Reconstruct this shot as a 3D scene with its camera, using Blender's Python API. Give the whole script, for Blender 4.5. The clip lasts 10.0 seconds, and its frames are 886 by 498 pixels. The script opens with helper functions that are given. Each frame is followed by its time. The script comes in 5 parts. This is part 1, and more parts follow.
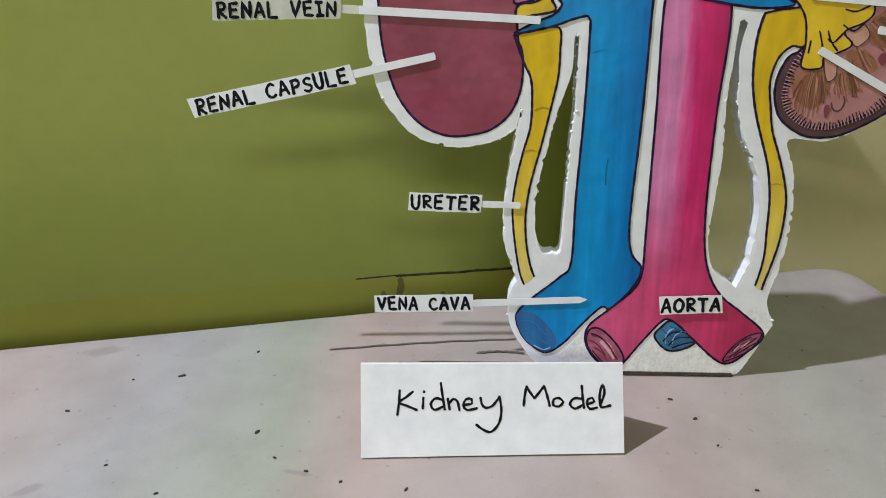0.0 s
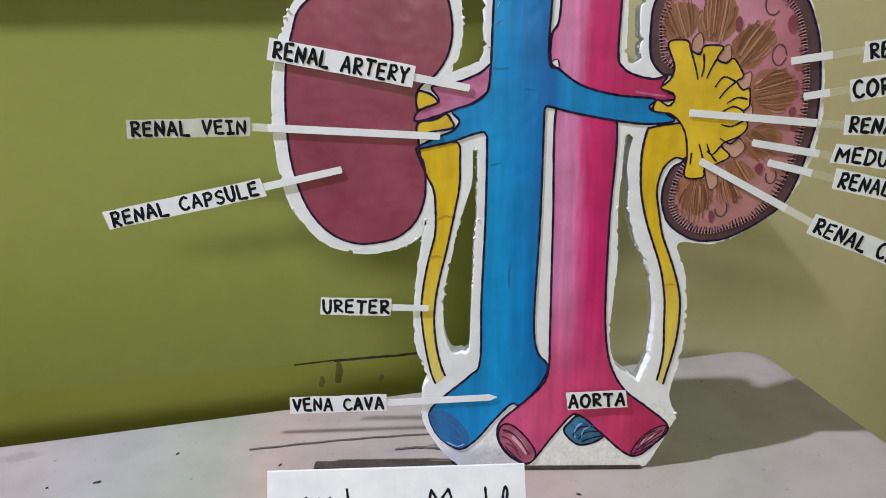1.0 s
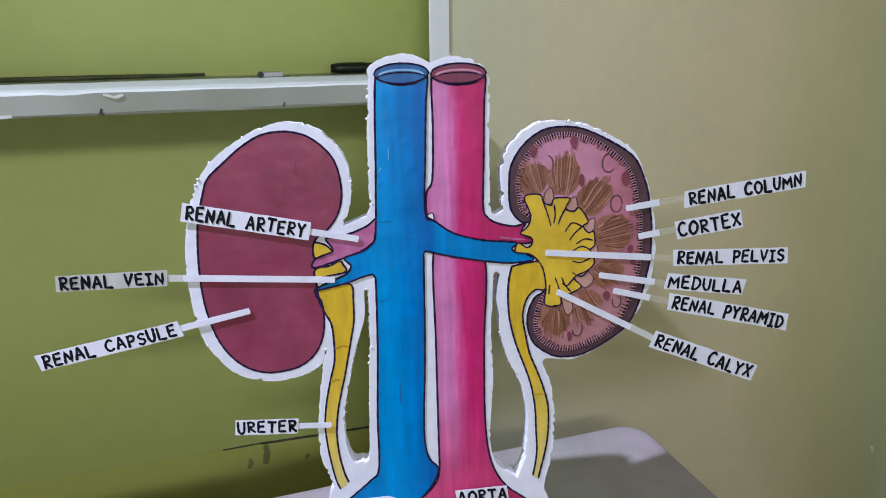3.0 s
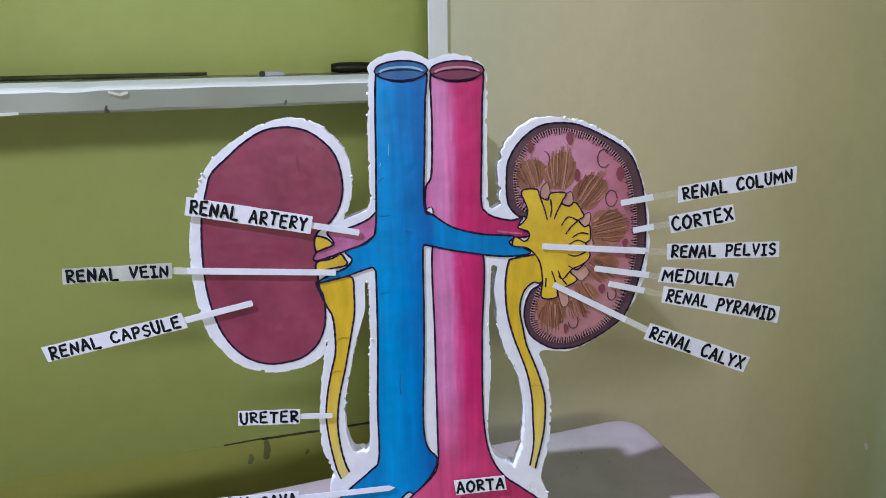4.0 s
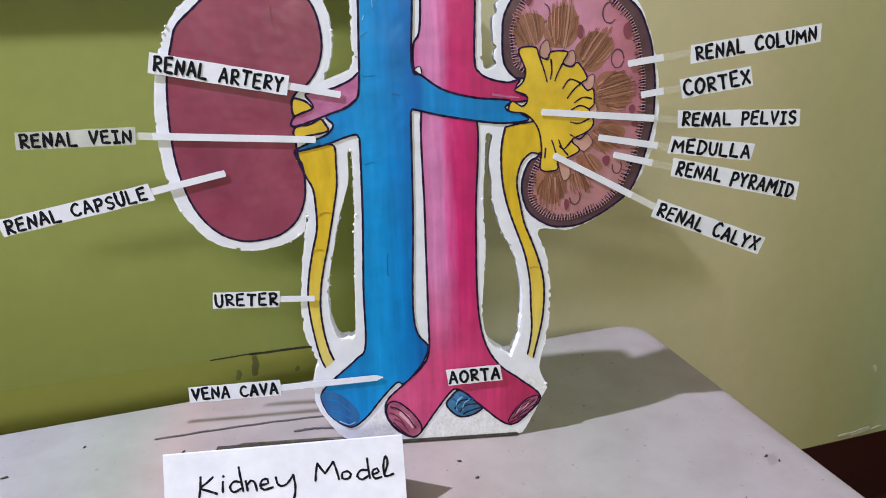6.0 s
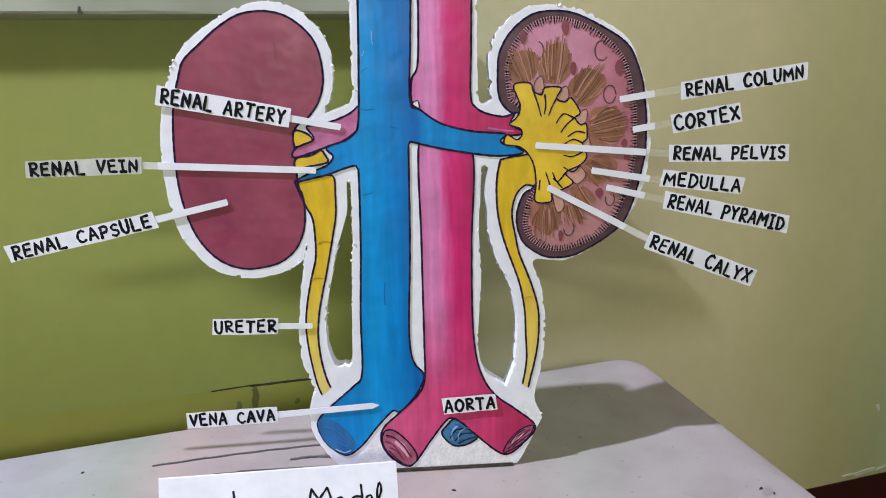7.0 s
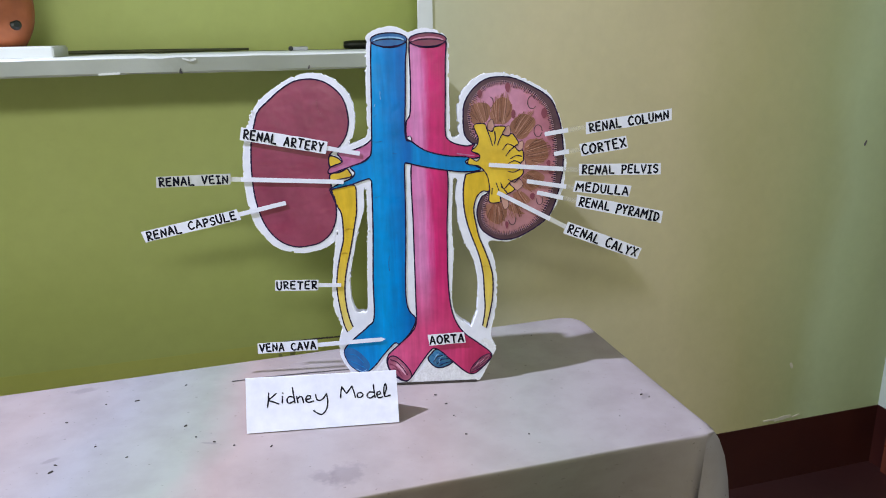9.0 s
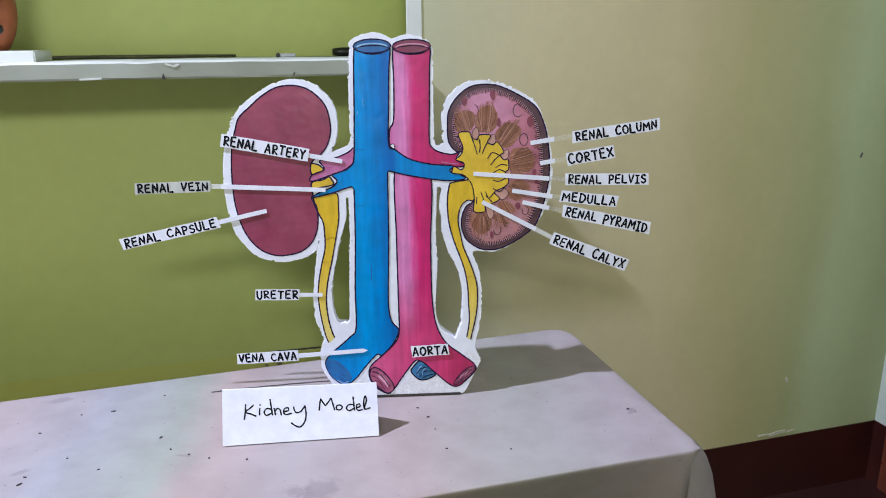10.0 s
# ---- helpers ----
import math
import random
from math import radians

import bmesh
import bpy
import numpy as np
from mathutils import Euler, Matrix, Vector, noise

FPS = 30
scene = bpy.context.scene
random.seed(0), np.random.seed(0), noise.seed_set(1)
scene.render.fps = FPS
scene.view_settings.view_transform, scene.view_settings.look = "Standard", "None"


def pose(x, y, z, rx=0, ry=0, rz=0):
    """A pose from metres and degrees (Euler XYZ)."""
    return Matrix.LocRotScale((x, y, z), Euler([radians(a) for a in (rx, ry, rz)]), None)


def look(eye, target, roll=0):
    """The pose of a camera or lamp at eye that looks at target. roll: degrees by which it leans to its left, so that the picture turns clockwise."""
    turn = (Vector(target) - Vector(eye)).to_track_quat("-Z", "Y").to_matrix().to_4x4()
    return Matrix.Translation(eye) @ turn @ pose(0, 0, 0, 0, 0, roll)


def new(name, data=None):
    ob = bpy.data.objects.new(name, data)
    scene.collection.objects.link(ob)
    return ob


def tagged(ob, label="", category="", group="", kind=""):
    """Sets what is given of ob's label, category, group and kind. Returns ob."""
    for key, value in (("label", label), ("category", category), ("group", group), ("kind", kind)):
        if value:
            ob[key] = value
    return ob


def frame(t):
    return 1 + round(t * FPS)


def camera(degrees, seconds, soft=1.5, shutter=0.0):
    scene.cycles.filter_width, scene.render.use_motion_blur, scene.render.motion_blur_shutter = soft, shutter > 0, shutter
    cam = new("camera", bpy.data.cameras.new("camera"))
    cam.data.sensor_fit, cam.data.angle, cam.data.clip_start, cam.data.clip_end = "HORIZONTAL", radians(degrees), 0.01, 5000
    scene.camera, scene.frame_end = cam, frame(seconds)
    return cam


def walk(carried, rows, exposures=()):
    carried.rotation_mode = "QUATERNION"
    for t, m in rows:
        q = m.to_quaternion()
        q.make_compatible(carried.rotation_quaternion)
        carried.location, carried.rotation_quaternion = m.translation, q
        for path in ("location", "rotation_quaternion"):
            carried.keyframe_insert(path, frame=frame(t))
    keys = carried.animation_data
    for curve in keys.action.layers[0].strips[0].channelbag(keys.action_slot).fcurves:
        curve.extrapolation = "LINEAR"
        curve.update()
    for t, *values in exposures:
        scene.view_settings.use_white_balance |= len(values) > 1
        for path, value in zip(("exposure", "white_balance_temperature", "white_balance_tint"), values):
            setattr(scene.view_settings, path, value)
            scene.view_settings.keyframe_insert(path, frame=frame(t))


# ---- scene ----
cam = camera(61.5, 10.0, soft=1.0)
PATH = [
    (0, (-0.277, -0.807, 0.507), (-0.333, 1.035, -0.270), 0.1),
    (0.2, (-0.242, -0.804, 0.490), (-0.267, 1.043, -0.275), -0.5),
    (0.5, (-0.220, -0.808, 0.502), (-0.236, 1.035, -0.275), -0.1),
    (0.7, (-0.205, -0.811, 0.514), (-0.224, 1.042, -0.237), -0.3),
    (1, (-0.204, -0.819, 0.567), (-0.182, 1.080, -0.059), 0.0),
    (1.2, (-0.180, -0.825, 0.620), (-0.188, 1.092, 0.051), -0.2),
    (1.5, (-0.176, -0.832, 0.686), (-0.116, 1.090, 0.135), 0.3),
    (1.7, (-0.157, -0.845, 0.704), (-0.087, 1.088, 0.194), -0.3),
    (2, (-0.147, -0.863, 0.744), (-0.054, 1.064, 0.215), -0.2),
    (2.5, (-0.133, -0.908, 0.743), (0.031, 1.009, 0.194), -0.2),
    (2.7, (-0.137, -0.913, 0.741), (0.035, 0.999, 0.180), -0.6),
    (3.8, (-0.138, -0.940, 0.730), (0.033, 0.977, 0.186), -0.7),
    (4, (-0.141, -0.943, 0.730), (0.036, 0.972, 0.181), -0.6),
    (4.5, (-0.127, -0.891, 0.688), (0.008, 1.035, 0.165), -0.8),
    (4.7, (-0.115, -0.849, 0.656), (0.008, 1.075, 0.123), -0.6),
    (5, (-0.119, -0.823, 0.644), (0.013, 1.098, 0.103), -0.3),
    (5.2, (-0.113, -0.827, 0.634), (0.018, 1.095, 0.095), -0.9),
    (5.5, (-0.123, -0.855, 0.631), (0.052, 1.052, 0.054), -0.9),
    (5.7, (-0.116, -0.882, 0.611), (0.030, 1.028, 0.038), -1.3),
    (6, (-0.125, -0.900, 0.592), (0.046, 0.984, -0.056), -0.8),
    (6.2, (-0.121, -0.906, 0.574), (0.048, 0.980, -0.068), -0.8),
    (7.3, (-0.113, -0.948, 0.601), (0.037, 0.975, 0.073), -0.3),
    (7.5, (-0.124, -0.977, 0.654), (0.021, 0.934, 0.084), -0.2),
    (8, (-0.158, -1.102, 0.707), (-0.017, 0.816, 0.160), -1.1),
    (8.2, (-0.163, -1.158, 0.722), (0.003, 0.761, 0.183), -1.1),
    (8.5, (-0.137, -1.253, 0.728), (0.013, 0.659, 0.163), -1.0),
    (8.7, (-0.121, -1.327, 0.727), (0.031, 0.578, 0.134), -0.8),
    (9, (-0.097, -1.407, 0.702), (0.025, 0.509, 0.140), -0.8),
    (9.3, (-0.085, -1.415, 0.706), (0.056, 0.498, 0.150), -0.9),
    (9.5, (-0.071, -1.411, 0.700), (0.076, 0.511, 0.166), -1.0),
    (10, (-0.059, -1.384, 0.695), (0.058, 0.539, 0.158), -0.4),
]
EXPOSURES = [(0.0, -0.30, 6300, 2), (0.6, -0.28, 6250, 3), (1.2, -0.14, 6150, 9), (2.0, -0.17, 5350, 18), (4.5, -0.16, 5500, 16), (6.0, 0.0, 5900, 12), (7.5, 0.0, 5800, 11), (10.0, 0.0, 5450, 15)]
walk(cam, [(t, look(eye, target, roll)) for t, eye, target, roll in PATH], EXPOSURES)

# ---- light ----
world = bpy.data.worlds.new("room_air")
scene.world = world
world.use_nodes = True
world.node_tree.nodes["Background"].inputs[0].default_value = (0.9, 0.95, 1.0, 1)
world.node_tree.nodes["Background"].inputs[1].default_value = 0.01


def lamp(name, kind, place, target, watts, colour, size, size_y=0.0):
    data = bpy.data.lights.new(name, kind)
    data.energy, data.color = watts, colour
    if kind == "AREA":
        data.shape, data.size, data.size_y = "RECTANGLE", size, size_y
    else:
        data.shadow_soft_size = size
    ob = new(name, data)
    ob.matrix_world = look(place, target)
    return ob


lamp("wall_light", "AREA", (-1.75, -0.42, 2.52), (0.9, -1.0, 0.0), 133.0, (0.88, 0.86, 1.0), 0.06, 0.06)
lamp("tube_light", "AREA", (-0.12, -3.35, 1.70), (0.0, 0.3, 0.3), 42.0, (0.98, 0.93, 0.72), 1.1, 0.26)

# ---- materials ----


def material(name, base, rough=0.6, metal=0.0):
    m = bpy.data.materials.new(name)
    m.use_nodes = True
    b = m.node_tree.nodes["Principled BSDF"]
    b.inputs["Base Color"].default_value = (*base, 1)
    b.inputs["Roughness"].default_value = rough
    b.inputs["Metallic"].default_value = metal
    return m, m.node_tree, b


def matt(b, level=0.15):
    b.inputs["Specular IOR Level"].default_value = level


def node(tree, kind, **sets):
    n = tree.nodes.new(kind)
    for key, value in sets.items():
        n.inputs[key.replace("_", " ")].default_value = value
    return n


def coords(tree, scale=(1, 1, 1)):
    c = tree.nodes.new("ShaderNodeTexCoord")
    mp = tree.nodes.new("ShaderNodeMapping")
    mp.inputs["Scale"].default_value = scale
    tree.links.new(c.outputs["Object"], mp.inputs["Vector"])
    return mp.outputs["Vector"]


def noise_tex(tree, scale, detail=4.0, stretch=(1, 1, 1), rough=0.55):
    n = node(tree, "ShaderNodeTexNoise", Scale=scale, Detail=detail, Roughness=rough)
    tree.links.new(coords(tree, stretch), n.inputs["Vector"])
    return n.outputs["Fac"]


def ramp(tree, fac, stops):
    r = tree.nodes.new("ShaderNodeValToRGB")
    e = r.color_ramp.elements
    while len(e) < len(stops):
        e.new(0.5)
    for el, (at, col) in zip(e, stops):
        el.position, el.color = at, (*col, 1)
    tree.links.new(fac, r.inputs["Fac"])
    return r.outputs["Color"]


def mix(tree, fac, a, b, mode="MIX"):
    n = tree.nodes.new("ShaderNodeMix")
    n.data_type, n.blend_type = "RGBA", mode
    for value, socket in ((fac, n.inputs[0]), (a, n.inputs[6]), (b, n.inputs[7])):
        if isinstance(value, float):
            socket.default_value = value
        elif isinstance(value, tuple):
            socket.default_value = (*value, 1)
        else:
            tree.links.new(value, socket)
    return n.outputs[2]


def bump(tree, b, height, strength, distance):
    n = node(tree, "ShaderNodeBump", Strength=strength, Distance=distance)
    tree.links.new(height, n.inputs["Height"])
    tree.links.new(n.outputs["Normal"], b.inputs["Normal"])


def grey(lo, hi):
    return [(0.3, (lo, lo, lo)), (0.7, (hi, hi, hi))]


def wall_paint(name, a, b2, rough=0.62):
    m, t, b = material(name, a, rough)
    large = ramp(t, noise_tex(t, 1.7, 3), [(0.35, a), (0.68, b2)])
    fine = ramp(t, noise_tex(t, 26, 5), grey(0.975, 1.02))
    scuff = ramp(t, noise_tex(t, 7, 7, (1, 1, 3)), [(0.62, (1, 1, 1)), (0.80, (0.94, 0.94, 0.93))])
    col = mix(t, 1.0, mix(t, 1.0, large, fine, "MULTIPLY"), scuff, "MULTIPLY")
    t.links.new(col, b.inputs["Base Color"])
    bump(t, b, noise_tex(t, 30, 4), 0.12, 0.003)
    return m


def brushed(name, dark, light, rough=0.5, stretch=(60, 60, 7), crease=0.35):
    """Poster paint on paper: streaks along the tube, uneven cover, slight creases."""
    m, t, b = material(name, dark, rough)
    matt(b, 0.45)
    streak = ramp(t, noise_tex(t, 1.0, 5, stretch), [(0.3, dark), (0.72, light)])
    patch = mix(t, 1.0, ramp(t, noise_tex(t, 14, 4), grey(0.84, 1.14)), ramp(t, noise_tex(t, 45, 3), grey(0.93, 1.07)), "MULTIPLY")
    t.links.new(mix(t, 1.0, streak, patch, "MULTIPLY"), b.inputs["Base Color"])
    r = ramp(t, noise_tex(t, 30, 3), grey(rough - 0.1, rough + 0.12))
    t.links.new(r, b.inputs["Roughness"])
    bump(t, b, noise_tex(t, 22, 2), crease, 0.004)
    return m


WALL = wall_paint("olive_wall_paint", (0.55, 0.62, 0.195), (0.60, 0.67, 0.228))
WALL_LOW = wall_paint("yellower_olive_wall_paint", (0.58, 0.61, 0.155), (0.63, 0.66, 0.185))
WALL_PALE = wall_paint("pale_wall_paint", (0.52, 0.58, 0.48), (0.58, 0.62, 0.52))
# unseen ceiling and far walls: dark above, olive for the light they bounce
CEILING = wall_paint("dark_ceiling_paint", (0.13, 0.12, 0.06), (0.16, 0.15, 0.08))
WALL_FAR = wall_paint("olive_bounce_wall_paint", (0.42, 0.405, 0.12), (0.48, 0.46, 0.15))
TRIM = wall_paint("white_enamel", (0.66, 0.68, 0.64), (0.74, 0.75, 0.71), 0.4)
# one enamel in two tones: greyer front face, lighter strip where light falls
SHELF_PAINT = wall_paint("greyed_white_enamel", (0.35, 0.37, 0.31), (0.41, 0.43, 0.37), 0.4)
SHELF_LIT_EDGE = wall_paint("lit_white_enamel", (0.46, 0.48, 0.42), (0.54, 0.56, 0.50), 0.4)
MAROON = wall_paint("maroon_enamel", (0.036, 0.009, 0.007), (0.050, 0.013, 0.009), 0.28)
FLOOR = wall_paint("red_oxide_floor", (0.026, 0.008, 0.007), (0.040, 0.012, 0.010), 0.4)
DOOR_BROWN = brushed("red_brown_door_enamel", (0.10, 0.025, 0.012), (0.15, 0.042, 0.020), 0.35, (60, 60, 4), 0.15)

FOAM, t_, b_ = material("white_foam", (0.8, 0.8, 0.83), 0.7)
t_.links.new(ramp(t_, noise_tex(t_, 90, 3), [(0.3, (0.74, 0.75, 0.82)), (0.7, (0.85, 0.86, 0.92))]), b_.inputs["Base Color"])
bead = node(t_, "ShaderNodeTexVoronoi", Scale=330.0)
t_.links.new(coords(t_), bead.inputs["Vector"])
bump(t_, b_, bead.outputs["Distance"], 0.12, 0.001)

PAPER, t_, b_ = material("white_paper", (0.78, 0.78, 0.83), 0.55)
t_.links.new(ramp(t_, noise_tex(t_, 40, 4), [(0.3, (0.70, 0.71, 0.80)), (0.7, (0.80, 0.81, 0.89))]), b_.inputs["Base Color"])
bump(t_, b_, noise_tex(t_, 25, 3), 0.2, 0.003)

THIN_PAPER, t_, b_ = material("thin_greyed_paper", (0.5, 0.51, 0.46), 0.5)
t_.links.new(ramp(t_, noise_tex(t_, 50, 4), [(0.3, (0.44, 0.45, 0.41)), (0.7, (0.54, 0.55, 0.51))]), b_.inputs["Base Color"])
bump(t_, b_, noise_tex(t_, 25, 3), 0.2, 0.003)

BARE_FOAM, t_, b_ = material("torn_bare_foam", (0.7, 0.7, 0.72), 0.8)
t_.links.new(mix(t_, 1.0, ramp(t_, noise_tex(t_, 55, 5), [(0.3, (0.70, 0.70, 0.74)), (0.7, (0.85, 0.86, 0.90))]), ramp(t_, noise_tex(t_, 260, 3), grey(0.84, 1.06)), "MULTIPLY"), b_.inputs["Base Color"])
bump(t_, b_, noise_tex(t_, 190, 5), 0.4, 0.002)

FILM, t_, b_ = material("clear_plastic_film", (0.8, 0.8, 0.78), 0.25)
b_.inputs["Alpha"].default_value = 0.10
MILKY, t_, b_ = material("milky_plastic_film", (0.8, 0.8, 0.78), 0.3)
b_.inputs["Alpha"].default_value = 0.55

INK, t_, b_ = material("black_marker_ink", (0.012, 0.012, 0.018), 0.8)
matt(b_, 0.04)
t_.links.new(ramp(t_, noise_tex(t_, 120, 3), [(0.3, (0.006, 0.006, 0.010)), (0.75, (0.018, 0.018, 0.026))]), b_.inputs["Base Color"])
LINE, t_, b_ = material("dark_outline_paint", (0.016, 0.012, 0.035), 0.8)
matt(b_, 0.05)
t_.links.new(ramp(t_, noise_tex(t_, 60, 3), [(0.3, (0.008, 0.006, 0.022)), (0.75, (0.040, 0.022, 0.070))]), b_.inputs["Base Color"])

DEEP_BLUE = brushed("deep_blue_poster_paint", (0.010, 0.07, 0.24), (0.02, 0.14, 0.36))
PALE_BLUE = brushed("pale_blue_poster_paint", (0.16, 0.36, 0.62), (0.3, 0.5, 0.72))
MAUVE = brushed("maroon_kidney_paint", (0.205, 0.028, 0.068), (0.28, 0.05, 0.098), 0.42, (14, 14, 8), 0.5)
YELLOW = brushed("yellow_poster_paint", (0.60, 0.39, 0.008), (0.76, 0.54, 0.025), 0.5, (30, 30, 10))
PLUM = brushed("dark_plum_paint", (0.052, 0.020, 0.032), (0.105, 0.046, 0.060), 0.5, (40, 40, 40))
CALYX = brushed("brown_pink_paint", (0.46, 0.24, 0.19), (0.58, 0.34, 0.28), 0.5, (40, 40, 40))
BROWN = brushed("brown_fibre_paint", (0.23, 0.092, 0.052), (0.33, 0.145, 0.09), 0.5, (60, 60, 60))
UMBER = brushed("umber_paint", (0.06, 0.02, 0.016), (0.13, 0.05, 0.03), 0.5, (90, 90, 24))
BARK = brushed("bark_brown_paint", (0.10, 0.032, 0.02), (0.2, 0.08, 0.045), 0.5, (90, 90, 24))
RUSSET = brushed("russet_paint", (0.19, 0.058, 0.030), (0.28, 0.10, 0.052), 0.5, (90, 90, 24))
TAWNY = brushed("tawny_paint", (0.36, 0.165, 0.115), (0.46, 0.24, 0.175), 0.5, (90, 90, 24))
TICK_PALE = brushed("pale_pink_tick_paint", (0.46, 0.24, 0.28), (0.58, 0.35, 0.39), 0.5, (60, 60, 20))
BLUSH = brushed("blush_paint", (0.66, 0.30, 0.44), (0.76, 0.46, 0.56), 0.5, (60, 60, 20))
OCHRE = brushed("ochre_paint", (0.36, 0.2, 0.008), (0.46, 0.28, 0.015), 0.5, (60, 60, 60))
LILAC = brushed("lilac_pink_paint", (0.38, 0.075, 0.22), (0.52, 0.19, 0.38), 0.5, (40, 40, 60))
DARK_PINK = brushed("dark_rose_paint", (0.16, 0.03, 0.055), (0.24, 0.05, 0.08), 0.5, (30, 30, 30))
DEEP_CRIMSON = brushed("deep_crimson_paint", (0.13, 0.010, 0.045), (0.22, 0.018, 0.075), 0.45, (30, 30, 30))
PALE_ROSE = brushed("pale_rose_paint", (0.44, 0.14, 0.25), (0.56, 0.26, 0.36), 0.45, (30, 30, 30))
ROSE = brushed("shaded_rose_paint", (0.23, 0.03, 0.085), (0.46, 0.15, 0.23), 0.5, (34, 34, 60))
GREY_BLUE = brushed("grey_blue_paint", (0.020, 0.12, 0.28), (0.07, 0.24, 0.44), 0.5, (40, 40, 20))

def across(t, stops, lo, hi, wobble=0.02, stretch=(70, 70, 7)):
    """A colour that the brush blends across the board from side to side."""
    sep = t.nodes.new("ShaderNodeSeparateXYZ")
    t.links.new(coords(t), sep.inputs[0])
    wob = node(t, "ShaderNodeMath")
    wob.operation = "MULTIPLY_ADD"
    t.links.new(noise_tex(t, 1.0, 5, stretch), wob.inputs[0])
    wob.inputs[1].default_value = wobble
    t.links.new(sep.outputs[0], wob.inputs[2])
    span = node(t, "ShaderNodeMapRange")
    span.inputs["From Min"].default_value, span.inputs["From Max"].default_value = lo + wobble / 2, hi + wobble / 2
    t.links.new(wob.outputs[0], span.inputs["Value"])
    return ramp(t, span.outputs[0], stops), sep


# the wall beside the alcove: tan near the corner, soft shade painted in as darker olive away from it
WALL_TAN, t_, b_ = material("tan_and_olive_wall_with_painted_shade", (0.5, 0.5, 0.34), 0.62)
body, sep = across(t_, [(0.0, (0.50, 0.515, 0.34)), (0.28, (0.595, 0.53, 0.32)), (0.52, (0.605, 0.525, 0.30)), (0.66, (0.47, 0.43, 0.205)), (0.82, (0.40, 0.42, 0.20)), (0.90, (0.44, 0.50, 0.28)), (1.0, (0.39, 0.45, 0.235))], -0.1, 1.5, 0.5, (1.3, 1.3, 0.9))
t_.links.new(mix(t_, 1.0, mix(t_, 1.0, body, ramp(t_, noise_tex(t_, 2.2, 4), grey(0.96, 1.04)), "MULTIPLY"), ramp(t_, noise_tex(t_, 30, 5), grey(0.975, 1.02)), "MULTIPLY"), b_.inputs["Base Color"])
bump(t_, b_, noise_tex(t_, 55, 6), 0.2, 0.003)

BLUE, t_, b_ = material("blue_poster_paint", (0.012, 0.18, 0.5), 0.5)
matt(b_, 0.26)
body, sep = across(t_, [(0.0, (0.008, 0.21, 0.55)), (0.22, (0.010, 0.275, 0.67)), (0.52, (0.006, 0.205, 0.57)), (0.86, (0.004, 0.118, 0.42)), (0.93, (0.005, 0.13, 0.45)), (1.0, (0.006, 0.20, 0.53))], -0.15, -0.055)
t_.links.new(mix(t_, 1.0, mix(t_, 1.0, body, ramp(t_, noise_tex(t_, 1.0, 5, (90, 90, 9)), grey(0.86, 1.14)), "MULTIPLY"), ramp(t_, noise_tex(t_, 16, 5), grey(0.84, 1.14)), "MULTIPLY"), b_.inputs["Base Color"])
t_.links.new(ramp(t_, noise_tex(t_, 30, 3), grey(0.36, 0.54)), b_.inputs["Roughness"])
bump(t_, b_, noise_tex(t_, 20, 2), 0.32, 0.005)

# ureters: full yellow above, thinning to a pale wash at the foot
FADED, t_, b_ = material("fading_yellow_paint", (0.6, 0.4, 0.02), 0.55)
matt(b_, 0.3)
sep = t_.nodes.new("ShaderNodeSeparateXYZ")
t_.links.new(coords(t_), sep.inputs[0])
span = node(t_, "ShaderNodeMapRange")
span.inputs["From Min"].default_value, span.inputs["From Max"].default_value = 0.10, 0.34
t_.links.new(sep.outputs[2], span.inputs["Value"])
wash = ramp(t_, span.outputs[0], [(0.0, (0.70, 0.60, 0.22)), (0.35, (0.70, 0.54, 0.09)), (0.8, (0.68, 0.46, 0.016)), (1.0, (0.66, 0.44, 0.010))])
t_.links.new(mix(t_, 1.0, wash, ramp(t_, noise_tex(t_, 1.0, 5, (80, 80, 18)), grey(0.84, 1.1)), "MULTIPLY"), b_.inputs["Base Color"])
bump(t_, b_, noise_tex(t_, 26, 2), 0.4, 0.004)

# the cut kidney's inside: lilac pink, turning a brownish red to one side
CORTEX, t_, b_ = material("dusty_pink_paint", (0.36, 0.13, 0.15), 0.5)
matt(b_, 0.3)
body, sep = across(t_, [(0.0, (0.50, 0.21, 0.31)), (0.4, (0.56, 0.26, 0.38)), (0.7, (0.47, 0.18, 0.25)), (1.0, (0.36, 0.12, 0.15))], 0.05, 0.23, 0.07, (14, 14, 14))
low = node(t_, "ShaderNodeMapRange")
low.inputs["From Min"].default_value, low.inputs["From Max"].default_value = 0.38, 0.47
t_.links.new(sep.outputs[2], low.inputs["Value"])
body = mix(t_, low.outputs[0], ramp(t_, noise_tex(t_, 20, 4), [(0.3, (0.35, 0.15, 0.15)), (0.7, (0.46, 0.22, 0.245))]), body)
t_.links.new(mix(t_, 1.0, body, ramp(t_, noise_tex(t_, 34, 5), grey(0.82, 1.14)), "MULTIPLY"), b_.inputs["Base Color"])
bump(t_, b_, noise_tex(t_, 22, 2), 0.4, 0.004)

